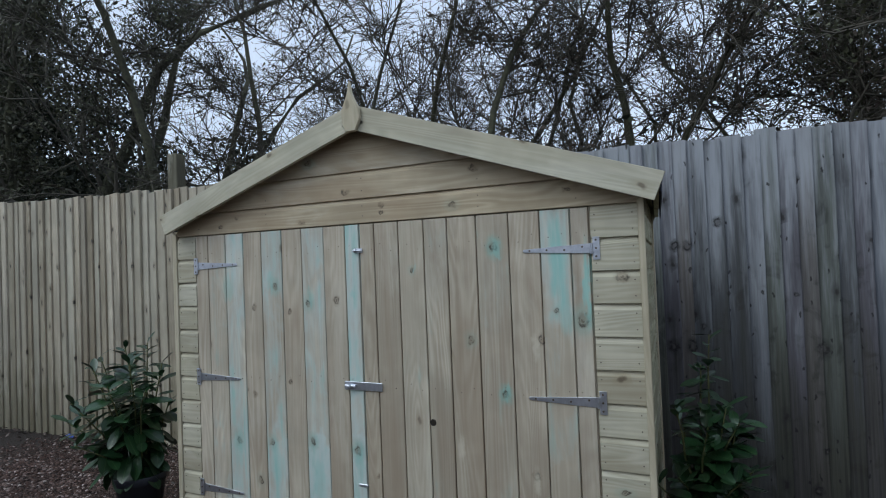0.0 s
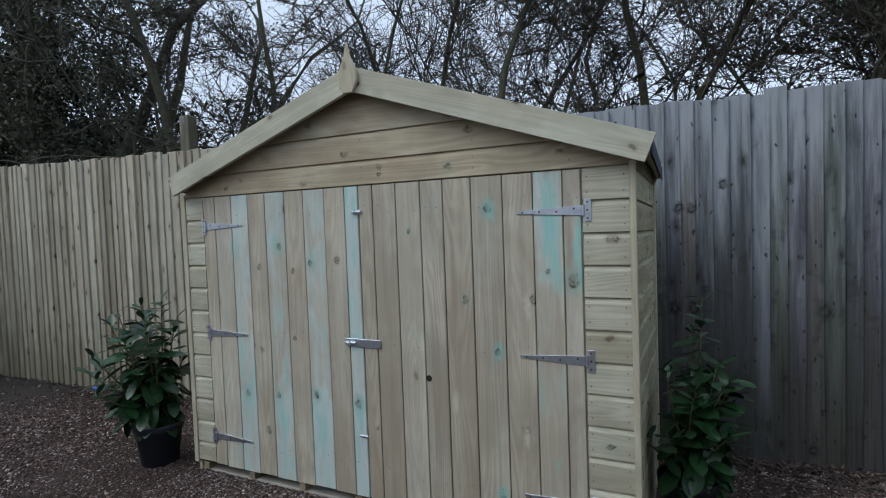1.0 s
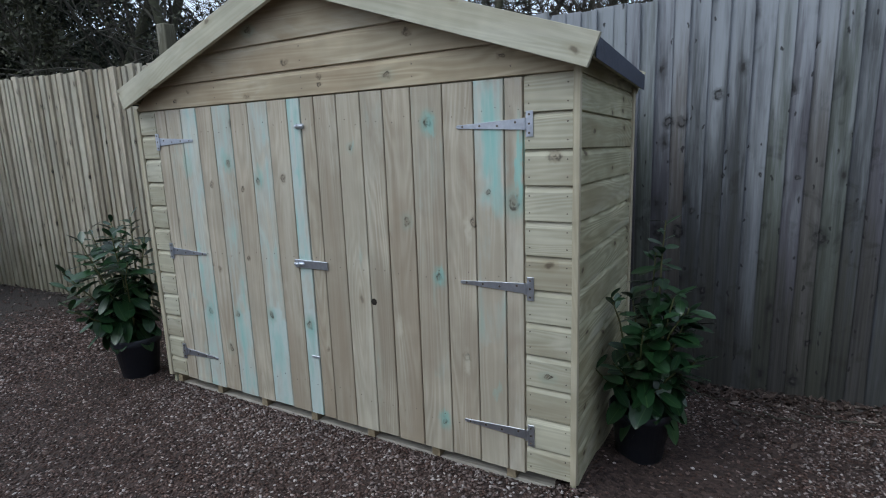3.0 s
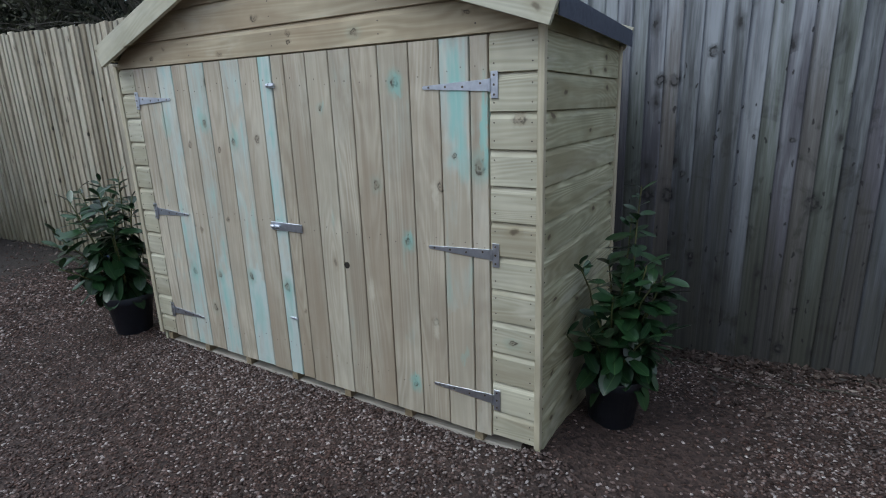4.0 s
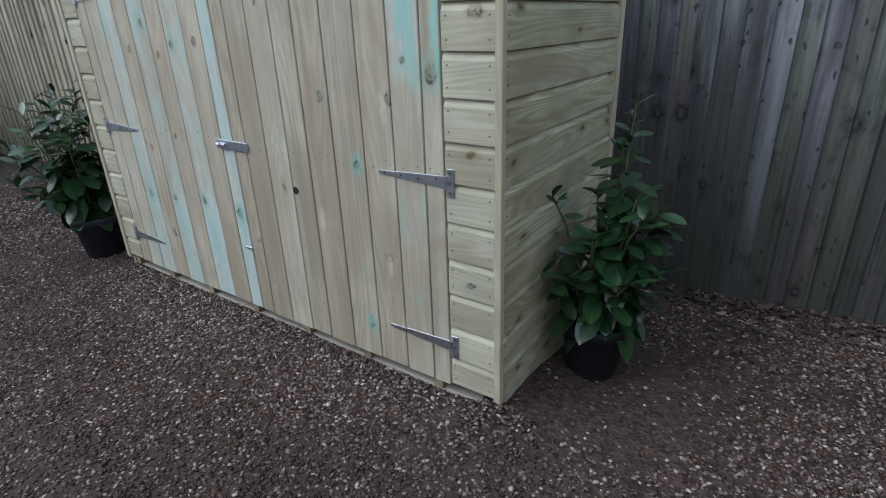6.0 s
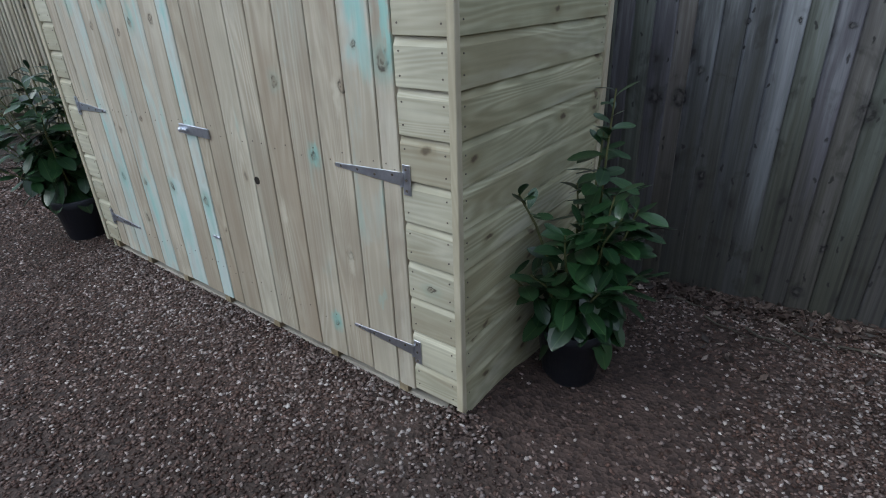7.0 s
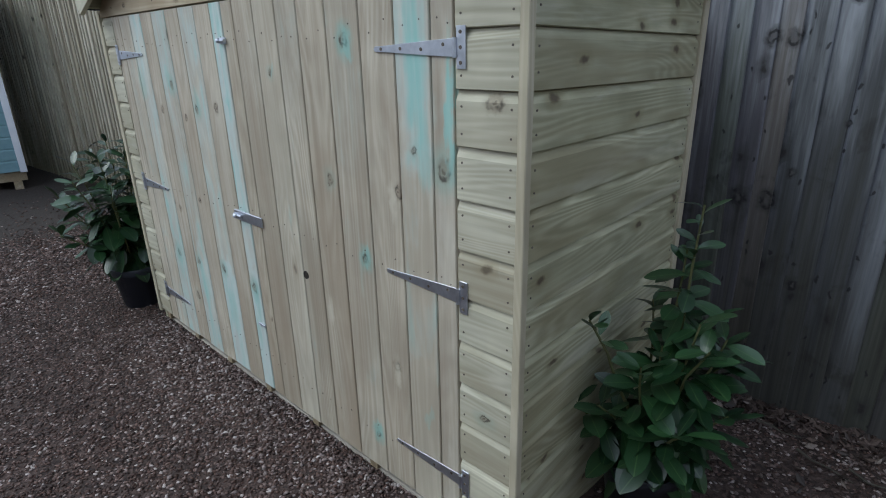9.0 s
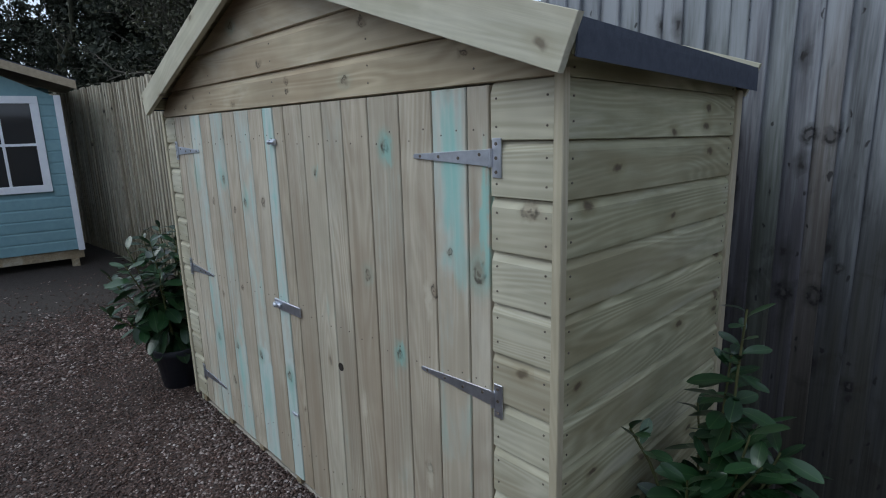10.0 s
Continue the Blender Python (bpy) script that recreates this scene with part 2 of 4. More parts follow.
wood_trim = wood("treated_pine_trim", "z", rgb(0.42, 0.37, 0.26), rgb(0.58, 0.52, 0.39), 0.05, knot_amount=0.5)
wood_inner = wood("bare_pine_frame", "z", TAN, PALE, 0.05)
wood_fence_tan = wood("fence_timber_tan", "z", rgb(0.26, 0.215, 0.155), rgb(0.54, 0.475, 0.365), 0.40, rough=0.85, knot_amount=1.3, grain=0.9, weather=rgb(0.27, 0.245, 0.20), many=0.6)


def weathered_boards(name, tones, stain, silver, knots):
    """Old sawn fence boards: each of its own grey, streaked along the grain, with dark knots, smears round them, a
    silvered top and a damp foot darkened further by painted-in shade.
    """
    m = Nodes(name)
    v = m.coords()
    bare = m.add("TexCoord", 3)
    r = m.add("ObjectInfo", 5)
    pick = m.tree.nodes.new("ShaderNodeValToRGB")
    pick.color_ramp.interpolation = "CONSTANT"
    m.put(pick.inputs[0], m.math("FRACT", m.math("MULTIPLY", r, 13.7)))
    e = pick.color_ramp.elements
    while len(e) < len(tones):
        e.new(0.5)
    for k, (el, c) in enumerate(zip(e, tones)):
        el.position, el.color = k / len(tones), c
    colour = pick.outputs[0]
    fine = m.noise(m.scaled(v, 260.0, 260.0, 5.0), 1.0, 3.0, 0.6)
    streak = m.noise(m.scaled(v, 75.0, 75.0, 1.3), 1.0, 4.0, 0.6, 0.3)
    broad = m.noise(m.scaled(v, 16.0, 16.0, 1.6), 1.0, 4.0, 0.6, 0.5)
    smear = m.noise(m.scaled(v, 9.0, 9.0, 7.0), 1.0, 4.0, 0.6, 0.6)
    k = m.math("MULTIPLY", m.step(streak, 0.28, 0.72, 0.86, 1.08), m.step(fine, 0.25, 0.75, 0.92, 1.07))
    k = m.math("MULTIPLY", k, m.step(broad, 0.3, 0.7, 0.80, 1.14))
    colour = m.mix(1.0, colour, m.add("CombineColor", 0, None, Red=k, Green=k, Blue=k), "MULTIPLY")
    colour = m.mix(m.step(smear, 0.55, 0.70, 0.0, 0.65), colour, stain)
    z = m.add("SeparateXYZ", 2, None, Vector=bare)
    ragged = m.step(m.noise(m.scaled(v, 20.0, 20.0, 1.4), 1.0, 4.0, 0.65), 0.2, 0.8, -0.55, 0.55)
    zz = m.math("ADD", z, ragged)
    # silvering and damp, plus painted shade: sky light's fall-off from top to foot
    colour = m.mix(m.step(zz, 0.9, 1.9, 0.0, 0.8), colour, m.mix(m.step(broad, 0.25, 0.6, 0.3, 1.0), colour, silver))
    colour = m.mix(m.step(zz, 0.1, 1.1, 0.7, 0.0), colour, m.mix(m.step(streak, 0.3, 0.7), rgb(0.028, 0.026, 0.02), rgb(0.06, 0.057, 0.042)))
    # knots, wider than tall, the grain drawn dark above and below them
    near = m.tree.nodes.new("ShaderNodeTexVoronoi")
    near.voronoi_dimensions = "2D"
    bent = m.vmath("ADD", v, m.vmath("MULTIPLY", m.noise(v, 26.0, 3.0, out=1), (0.03, 0.03, 0.05)))
    split = m.tree.nodes.new("ShaderNodeSeparateXYZ")
    m.put(split.inputs[0], bent)
    m.put(near.inputs["Vector"], m.add("CombineXYZ", 0, None, X=m.math("MULTIPLY", split.outputs[0], 9.0), Y=m.math("MULTIPLY", split.outputs[2], 4.6)))
    m.put(near.inputs["Scale"], 1.0)
    has = m.math("GREATER_THAN", m.add("SeparateColor", 0, None, i0=near.outputs["Color"]), 0.72)
    colour = m.mix(m.math("MULTIPLY", m.step(near.outputs["Distance"], 0.08, 0.30, 0.55, 0.0), has), colour, stain)
    colour = m.mix(m.math("MULTIPLY", m.step(near.outputs["Distance"], 0.03, 0.11, 0.85, 0.0), has), colour, rgb(0.022, 0.02, 0.019))
    speck = m.tree.nodes.new("ShaderNodeTexVoronoi")
    speck.voronoi_dimensions = "2D"
    m.put(speck.inputs["Vector"], m.add("CombineXYZ", 0, None, X=m.math("MULTIPLY", split.outputs[0], 22.0), Y=m.math("MULTIPLY", split.outputs[2], 9.0)))
    m.put(speck.inputs["Scale"], 1.0)
    some = m.math("GREATER_THAN", m.add("SeparateColor", 0, None, i0=speck.outputs["Color"]), 0.78)
    colour = m.mix(m.math("MULTIPLY", m.step(speck.outputs["Distance"], 0.05, 0.13, 0.85, 0.0), some), colour, rgb(0.018, 0.017, 0.018))
    where = m.add("NewGeometry", 0)
    flat = m.vmath("MULTIPLY", m.vmath("ADD", where, m.vmath("MULTIPLY", m.vmath("SUBTRACT", m.noise(where, 38.0, 3.0, out=1), (0.5, 0.5, 0.5)), (0.03, 0, 0.04))), (1, 0, 0.8))
    for kx, kz, size, _ in knots:
        d = m.add("VectorMath", 1, {"operation": "DISTANCE"}, i0=flat, i1=(kx, 0, kz * 0.8))
        colour = m.mix(m.step(d, size * 0.9, size * 1.9, 0.6, 0.0), colour, stain)
        ring = m.step(m.math("ABSOLUTE", m.math("SUBTRACT", d, size * 0.75)), size * 0.1, size * 0.4, 0.85, 0.0)
        colour = m.mix(m.math("MULTIPLY", ring, m.step(m.noise(where, 40.0, 2.0), 0.35, 0.6)), colour, rgb(0.012, 0.011, 0.011))
        colour = m.mix(m.step(d, size * 0.2, size * 0.6, 0.55, 0.0), colour, rgb(0.10, 0.09, 0.09))
    bump = m.math("ADD", m.math("MULTIPLY", fine, 0.5), m.math("ADD", streak, m.math("MULTIPLY", broad, 0.6)))
    return m.finish(colour, m.step(streak, 0.2, 0.9, 0.92, 0.72), bump, 0.25, 0.002)


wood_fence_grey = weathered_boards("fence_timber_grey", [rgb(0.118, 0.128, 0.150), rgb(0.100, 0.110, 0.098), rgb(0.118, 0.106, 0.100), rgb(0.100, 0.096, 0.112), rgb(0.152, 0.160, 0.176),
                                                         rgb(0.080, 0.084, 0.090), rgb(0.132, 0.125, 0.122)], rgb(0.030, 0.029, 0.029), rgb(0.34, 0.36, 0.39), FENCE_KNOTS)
dusty_timber = wood("dusty_bearer_timber", "x", rgb(0.36, 0.32, 0.27), rgb(0.52, 0.48, 0.42), 0.05)
old_post = wood("mossy_post_timber", "z", rgb(0.07, 0.065, 0.042), rgb(0.17, 0.155, 0.105), 0.05)
wood_skid = wood("rough_skid_timber", "y", rgb(0.20, 0.15, 0.09), rgb(0.38, 0.30, 0.19), 0.1)


def simple(name, a, b, scale, rough, bump=0.2, distance=0.002, metal=0.0, specular=0.4):
    m = Nodes(name)
    v = m.coords()
    n = m.noise(v, scale, 6.0, 0.6)
    big = m.noise(v, scale * 0.12, 3.0)
    f = m.step(m.math("ADD", m.math("MULTIPLY", n, 0.6), m.math("MULTIPLY", big, 0.5)), 0.3, 0.8)
    return m.finish(m.mix(f, a, b), m.step(n, 0.2, 0.8, rough - 0.08, rough + 0.08), n, bump, distance, metal, specular)


steel = simple("galvanised_steel", rgb(0.47, 0.50, 0.57), rgb(0.68, 0.71, 0.78), 60, 0.42, 0.1, 0.0006, 1.0)
nail_steel = simple("dull_nail", rgb(0.07, 0.055, 0.045), rgb(0.16, 0.13, 0.11), 90, 0.6)
felt = simple("mineral_felt", rgb(0.040, 0.047, 0.068), rgb(0.075, 0.086, 0.118), 420, 0.85, 0.6, 0.001)
pot_plastic = simple("black_plastic", rgb(0.014, 0.016, 0.023), rgb(0.032, 0.036, 0.048), 40, 0.45, 0.1, 0.001)
soil = simple("potting_soil", rgb(0.02, 0.015, 0.01), rgb(0.07, 0.05, 0.035), 120, 0.95, 1.0, 0.006)
hole_shade = simple("bored_hole_shade", rgb(0.012, 0.01, 0.008), rgb(0.03, 0.022, 0.016), 80, 0.9)
blue_paint = simple("duck_egg_paint", rgb(0.155, 0.29, 0.335), rgb(0.21, 0.36, 0.40), 25, 0.6, 0.15, 0.001)
white_paint = simple("white_gloss_paint", rgb(0.70, 0.73, 0.80), rgb(0.80, 0.82, 0.86), 20, 0.45, 0.08, 0.0008)
roof_timber = simple("roof_edge_timber", rgb(0.25, 0.20, 0.14), rgb(0.42, 0.35, 0.25), 30, 0.8)
blue_scrap = simple("blue_plastic_scrap", rgb(0.05, 0.10, 0.45), rgb(0.10, 0.18, 0.60), 30, 0.4)


def glass_material():
    m = Nodes("window_glass")
    m.put(m.bsdf.inputs["Transmission Weight"], 0.0)
    return m.finish(rgb(0.015, 0.018, 0.024), 0.06, specular=0.6)


glass = glass_material()


def ground_material():
    m = Nodes("gravel_bed")
    v = m.add("TexCoord", 3)
    stones = m.tree.nodes.new("ShaderNodeTexVoronoi")
    m.put(stones.inputs["Vector"], m.vmath("ADD", v, m.vmath("MULTIPLY", m.noise(v, 60.0, 2.0, out=1), (0.01, 0.01, 0.01))))
    m.put(stones.inputs["Scale"], 75.0)
    one = m.add("SeparateColor", 0, None, i0=stones.outputs["Color"])
    colour = m.mix(one, rgb(0.022, 0.013, 0.011), rgb(0.082, 0.052, 0.044))
    damp = m.step(m.noise(v, 0.9, 4.0, 0.6), 0.35, 0.7)
    colour = m.mix(damp, colour, m.mix(0.55, colour, rgb(0.03, 0.022, 0.018)))
    x = m.add("SeparateXYZ", 0, None, Vector=v)
    bare = m.step(m.math("ADD", x, m.math("MULTIPLY", m.noise(v, 1.4, 4.0), 1.2)), -4.0, -3.1, 1.0, 0.0)
    colour = m.mix(m.math("MULTIPLY", bare, 0.85), colour, m.mix(m.noise(v, 18.0, 5.0), rgb(0.022, 0.018, 0.016), rgb(0.06, 0.05, 0.045)))
    return m.finish(colour, 0.85, stones.outputs["Distance"], 0.8, 0.008)


def stones_material(name, ramp):
    m = Nodes(name)
    r = m.add("NewGeometry", 8)
    n = m.tree.nodes.new("ShaderNodeValToRGB")
    m.put(n.inputs[0], r)
    e = n.color_ramp.elements
    while len(e) < len(ramp):
        e.new(0.5)
    for el, (p, c) in zip(e, ramp):
        el.position, el.color = p, c
    v = m.add("TexCoord", 3)
    mottle = m.step(m.noise(v, 170.0, 3.0), 0.3, 0.7, 0.75, 1.2)
    wet = m.step(m.noise(v, 1.1, 4.0, 0.6), 0.35, 0.7, 1.0, 0.62)
    k = m.math("MULTIPLY", mottle, wet)
    colour = m.mix(1.0, n.outputs[0], m.add("CombineColor", 0, None, Red=k, Green=k, Blue=k), "MULTIPLY")
    return m.finish(colour, m.step(r, 0.0, 1.0, 0.5, 0.85))


gravel_bed = ground_material()
gravel_stones = stones_material("gravel_stones", [(0.0, rgb(0.022, 0.010, 0.008)), (0.35, rgb(0.066, 0.034, 0.026)), (0.62, rgb(0.120, 0.068, 0.054)),
                                                  (0.80, rgb(0.195, 0.130, 0.112)), (0.92, rgb(0.29, 0.222, 0.205)), (1.0, rgb(0.56, 0.49, 0.46))])
pale_stones = stones_material("pale_chippings", [(0.0, rgb(0.075, 0.046, 0.039)), (0.5, rgb(0.16, 0.112, 0.10)), (0.85, rgb(0.25, 0.205, 0.195)), (1.0, rgb(0.58, 0.52, 0.50))])
dead_leaf = stones_material("dead_leaves", [(0.0, rgb(0.02, 0.013, 0.01)), (0.5, rgb(0.06, 0.037, 0.03)), (0.85, rgb(0.12, 0.085, 0.07)), (1.0, rgb(0.30, 0.25, 0.22))])


def leaf_material(name, dark, light, rough):
    m = Nodes(name)
    v = m.add("TexCoord", 3)
    r = m.add("ObjectInfo", 5)
    isl = m.add("NewGeometry", 8)
    f = m.math("FRACT", m.math("ADD", r, isl))
    colour = m.mix(f, dark, light)
    y = m.math("ABSOLUTE", m.add("SeparateXYZ", 1, None, Vector=v))
    if rough < 0.5:
        colour = m.mix(m.step(y, 0.0005, 0.0022, 0.4, 0.0), colour, rgb(0.10, 0.17, 0.06))
    n = m.noise(v, 90.0, 3.0)
    colour = m.mix(m.step(n, 0.45, 0.8, 0.0, 0.3), colour, light)
    if rough < 0.5:
        m.put(m.bsdf.inputs["Coat Weight"], 0.1)
        m.put(m.bsdf.inputs["Coat Roughness"], 0.18)
    return m.finish(colour, rough, n, 0.15, 0.002, specular=0.5)


laurel = leaf_material("laurel_leaf", rgb(0.008, 0.026, 0.012), rgb(0.023, 0.068, 0.024), 0.30)
laurel_stem = simple("green_stem", rgb(0.07, 0.09, 0.03), rgb(0.14, 0.13, 0.06), 40, 0.7)
tree_leaf = leaf_material("small_dark_leaves", rgb(0.028, 0.034, 0.018), rgb(0.085, 0.088, 0.045), 0.6)
evergreen_leaf = leaf_material("dark_evergreen_leaves", rgb(0.010, 0.015, 0.009), rgb(0.034, 0.042, 0.022), 0.75)
russet_leaf = leaf_material("russet_winter_leaves", rgb(0.035, 0.026, 0.020), rgb(0.09, 0.066, 0.05), 0.7)
bark = simple("dark_bark", rgb(0.026, 0.026, 0.018), rgb(0.085, 0.085, 0.052), 22, 0.9, 0.9, 0.012)
twig_bark = simple("twig_bark", rgb(0.035, 0.032, 0.026), rgb(0.10, 0.09, 0.07), 12, 0.85)


# ---- mesh helpers ----
def empty(name, m=None):
    ob = new(name)
    ob.empty_display_size = 0.1
    if m is not None:
        ob.matrix_world = m
    return ob


def part(name, bm, material, parent=None, label="", colour=None):
    """Links a bmesh as one mesh object under a thing or a part."""
    data = bpy.data.meshes.new(name)
    bm.normal_update()
    bm.to_mesh(data)
    bm.free()
    return shared(name, data, material, parent, label, colour)


def shared(name, data, material, parent=None, label="", colour=None):
    if not data.materials:
        data.materials.append(material)
    ob = new(name, data)
    ob.parent = parent
    ob.color = ((*colour, 0.5) if len(colour) == 3 else colour) if colour else (0, 0, 0, 0.5)
    if label:
        ob["label"] = label
    return ob


def raw(name, verts, faces, material, parent=None, smooth=False):
    data = bpy.data.meshes.new(name)
    verts, faces = np.asarray(verts, dtype=np.float32), np.asarray(faces, dtype=np.int32)
    k = faces.shape[1]
    data.vertices.add(len(verts))
    data.vertices.foreach_set("co", verts.ravel())
    data.loops.add(faces.size)
    data.loops.foreach_set("vertex_index", faces.ravel())
    data.polygons.add(len(faces))
    data.polygons.foreach_set("loop_start", np.arange(0, faces.size, k, dtype=np.int32))
    if smooth:
        data.polygons.foreach_set("use_smooth", np.ones(len(faces), dtype=bool))
    data.update(calc_edges=True)
    return shared(name, data, material, parent)


def box(bm, x0, x1, y0, y1, z0, z1, bevel=0.0):
    made = bmesh.ops.create_cube(bm, size=1.0, matrix=Matrix.Translation(((x0 + x1) / 2, (y0 + y1) / 2, (z0 + z1) / 2)) @ Matrix.Diagonal((x1 - x0, y1 - y0, z1 - z0, 1)))
    if bevel:
        edges = {e for v in made["verts"] for e in v.link_edges}
        bmesh.ops.bevel(bm, geom=list(edges), offset=bevel, segments=1, affect="EDGES")
    return bm


def one_box(*a, bevel=0.0):
    return box(bmesh.new(), *a, bevel=bevel)


def prism(bm, outline, put_at, thick, bevel=0.0):
    """Extrudes an outline of (a, b) pairs; put_at(a, b, c) gives the place of a point at depth c from 0 to thick."""
    lo = [bm.verts.new(put_at(a, b, 0.0)) for a, b in outline]
    hi = [bm.verts.new(put_at(a, b, thick)) for a, b in outline]
    n = len(outline)
    faces = [bm.faces.new(lo), bm.faces.new(list(reversed(hi)))]
    for i in range(n):
        j = (i + 1) % n
        faces.append(bm.faces.new((lo[j], lo[i], hi[i], hi[j])))
    bmesh.ops.recalc_face_normals(bm, faces=faces)
    if bevel:
        edges = {e for f in faces[:2] for e in f.edges}
        bmesh.ops.bevel(bm, geom=list(edges), offset=bevel, segments=1, affect="EDGES")
    return bm


def disc(bm, centre, radius, depth, axis="y", sides=8):
    turn = {"y": pose(0, 0, 0, 90, 0, 0), "x": pose(0, 0, 0, 0, 90, 0), "z": Matrix.Identity(4)}[axis]
    bmesh.ops.create_cone(bm, cap_ends=True, segments=sides, radius1=radius, radius2=radius, depth=depth, matrix=Matrix.Translation(centre) @ turn)


# ---- ground ----
def level(x, y):
    """The height of the gravel."""
    fall = min(1.0, max(0.0, (y - 0.2) / 0.9))
    fall = fall * fall * (3 - 2 * fall) * min(1.0, max(0.25, (x + 7.5) / 3.5))
    heap = 0.016 * math.exp(-(min(y, 0.0) / 0.16) ** 2) * min(1.0, max(0.0, (0.16 - x) / 0.2)) * min(1.0, max(0.0, (x + 2.35) / 0.2)) * min(1.0, max(0.0, (0.5 - y) / 0.4))
    bank = 0.042 * math.exp(-((x - 0.02) / 0.09) ** 2 - (max(0.0, abs(y - 0.12) - 0.1) / 0.14) ** 2)
    return heap + bank - 0.045 - 0.047 * fall + 0.007 * noise.noise((x * 1.7, y * 1.7, 0.3)) + 0.004 * noise.noise((x * 5.1, y * 5.1, 2.0))


def ground():
    near_x = [-14 + 0.12 * i for i in range(150)]
    near_y = [-4.5 + 0.12 * i for i in range(60)]
    xs = [-900, -300, -100, -40, -20] + near_x + [8, 20, 40, 100, 300, 900]
    ys = [-900, -300, -100, -30, -10] + near_y + [5, 10, 30, 100, 300, 900]
    verts = [(x, y, level(max(-14, min(x, 6)), max(-5, min(y, 3)))) for y in ys for x in xs]
    w = len(xs)
    faces = [(j * w + i, j * w + i + 1, (j + 1) * w + i + 1, (j + 1) * w + i) for j in range(len(ys) - 1) for i in range(w - 1)]
    return tagged(raw("ground", verts, faces, gravel_bed, smooth=True), "dark reddish brown gravel yard, damp and trodden", "ground", kind="structure")


ground()


def sky_blocking_walls():
    """Plain boarded walls added out of view to keep low sky light off the shed's side and the fence foot."""
    for name, a in (("wall_east", (2.9, 3.0, -4.7, 1.45, -0.2, 1.8)), ("wall_south", (-13.0, 2.9, -4.8, -4.7, -0.2, 1.8))):
        tagged(part(name, one_box(*a, bevel=0.004), wood_fence_tan), "unseen plain timber wall added to block low sky light", "wall", kind="structure")


def fence_y(x):
    return 1.28 + 0.0868 * (x - 0.3)


def pebbles(name, count, x0, x1, y0, y1, size, seed, keep, material=None):
    material = material or gravel_stones
    rng = np.random.default_rng(seed)
    base = np.array([(1, 0, 0), (0.3, 0.95, 0.05), (-0.8, 0.6, -0.05), (-0.85, -0.5, 0.05), (0.2, -0.9, 0), (0.1, 0.05, 0.75), (0.0, 0.0, -0.7)])
    tri = np.array([(0, 1, 5), (1, 2, 5), (2, 3, 5), (3, 4, 5), (4, 0, 5), (1, 0, 6), (2, 1, 6), (3, 2, 6), (4, 3, 6), (0, 4, 6)])
    x, y = rng.uniform(x0, x1, count), rng.uniform(y0, y1, count)
    ok = np.array([keep(a, b) for a, b in zip(x, y)])
    x, y = x[ok], y[ok]
    n = len(x)
    s = size * rng.uniform(0.55, 1.25, n)
    z = np.array([level(a, b) for a, b in zip(x, y)]) + s * rng.uniform(-0.05, 0.35, n)
    shape = base[None] * (1 + rng.uniform(-0.25, 0.25, (n, 7, 1))) * np.stack([s, s * rng.uniform(0.55, 0.9, n), s * rng.uniform(0.4, 0.75, n)], 1)[:, None]
    a, b = rng.uniform(0, 2 * np.pi, n), rng.uniform(-0.5, 0.5, n)
    ca, sa, cb, sb = np.cos(a)[:, None], np.sin(a)[:, None], np.cos(b)[:, None], np.sin(b)[:, None]
    px, py, pz = shape[..., 0], shape[..., 1], shape[..., 2]
    px, pz = px * cb - pz * sb, px * sb + pz * cb
    px, py = px * ca - py * sa, px * sa + py * ca
    verts = np.stack([px + x[:, None], py + y[:, None], pz + z[:, None]], -1).reshape(-1, 3)
    faces = (tri[None] + 7 * np.arange(n)[:, None, None]).reshape(-1, 3)
    return raw(name, verts, faces, material)


def clear_of_shed(x, y):
    return not (-2.11 < x < 0.01 and 0.03 < y < 0.84) and y < fence_y(x) - 0.02


near = pebbles("gravel", 165000, -2.9, 2.2, -2.3, 1.4, 0.0078, 1, lambda x, y: clear_of_shed(x, y) and random.random() < min(1.0, (2.2 - x) / 1.0, (y + 2.35) / 0.9, 0.06 + 2.0 * ((x - 0.24) ** 2 + 0.5 * (y - 0.42) ** 2) + 0.2 * noise.noise((x * 4, y * 4, 8))))
tagged(near, "loose reddish brown gravel stones spread before the shed", "gravel", kind="stuff")
pale = pebbles("gravel", 34000, 0.1, 2.2, -1.0, 1.4, 0.0085, 6, lambda x, y: clear_of_shed(x, y) and random.random() < min(1.0, (2.2 - x) / 0.9, (y + 1.0) / 0.7, (x - 0.1) / 0.3, 0.05 + 1.7 * ((x - 0.2) ** 2 + (y - 0.4) ** 2)) and random.random() < 0.25 + 0.6 * (noise.noise((x * 3, y * 3, 5)) > -0.1), pale_stones)
tagged(pale, "pale pinkish stones and chippings scattered over the gravel", "gravel", kind="stuff")
dry = pebbles("gravel", 7000, -2.15, 0.12, -0.42, 0.03, 0.009, 8, lambda x, y: clear_of_shed(x, y) and random.random() < 1.05 + y * 2.4, pale_stones)
tagged(dry, "drier greyish stones along the shed's foot", "gravel", kind="stuff")
far = pebbles("gravel", 50000, -5.6, -2.9, -2.2, 1.0, 0.012, 2, lambda x, y: clear_of_shed(x, y) and random.random() < max(0.05, min(1.0, (x + 4.6) / 0.9)))
tagged(far, "thinner reddish brown gravel running out into bare earth", "gravel", kind="stuff")


sky_blocking_walls()

# ---- the shed ----
X0, X1, YB, EAVE, RIDGE_X = -2.10, 0.0, 0.862, 1.321, -1.028
PITCH = 0.1085
shed = tagged(empty("shed", pose(0, 0, 0)), "new pale pine bike shed with closed double doors and felt roof", "shed")


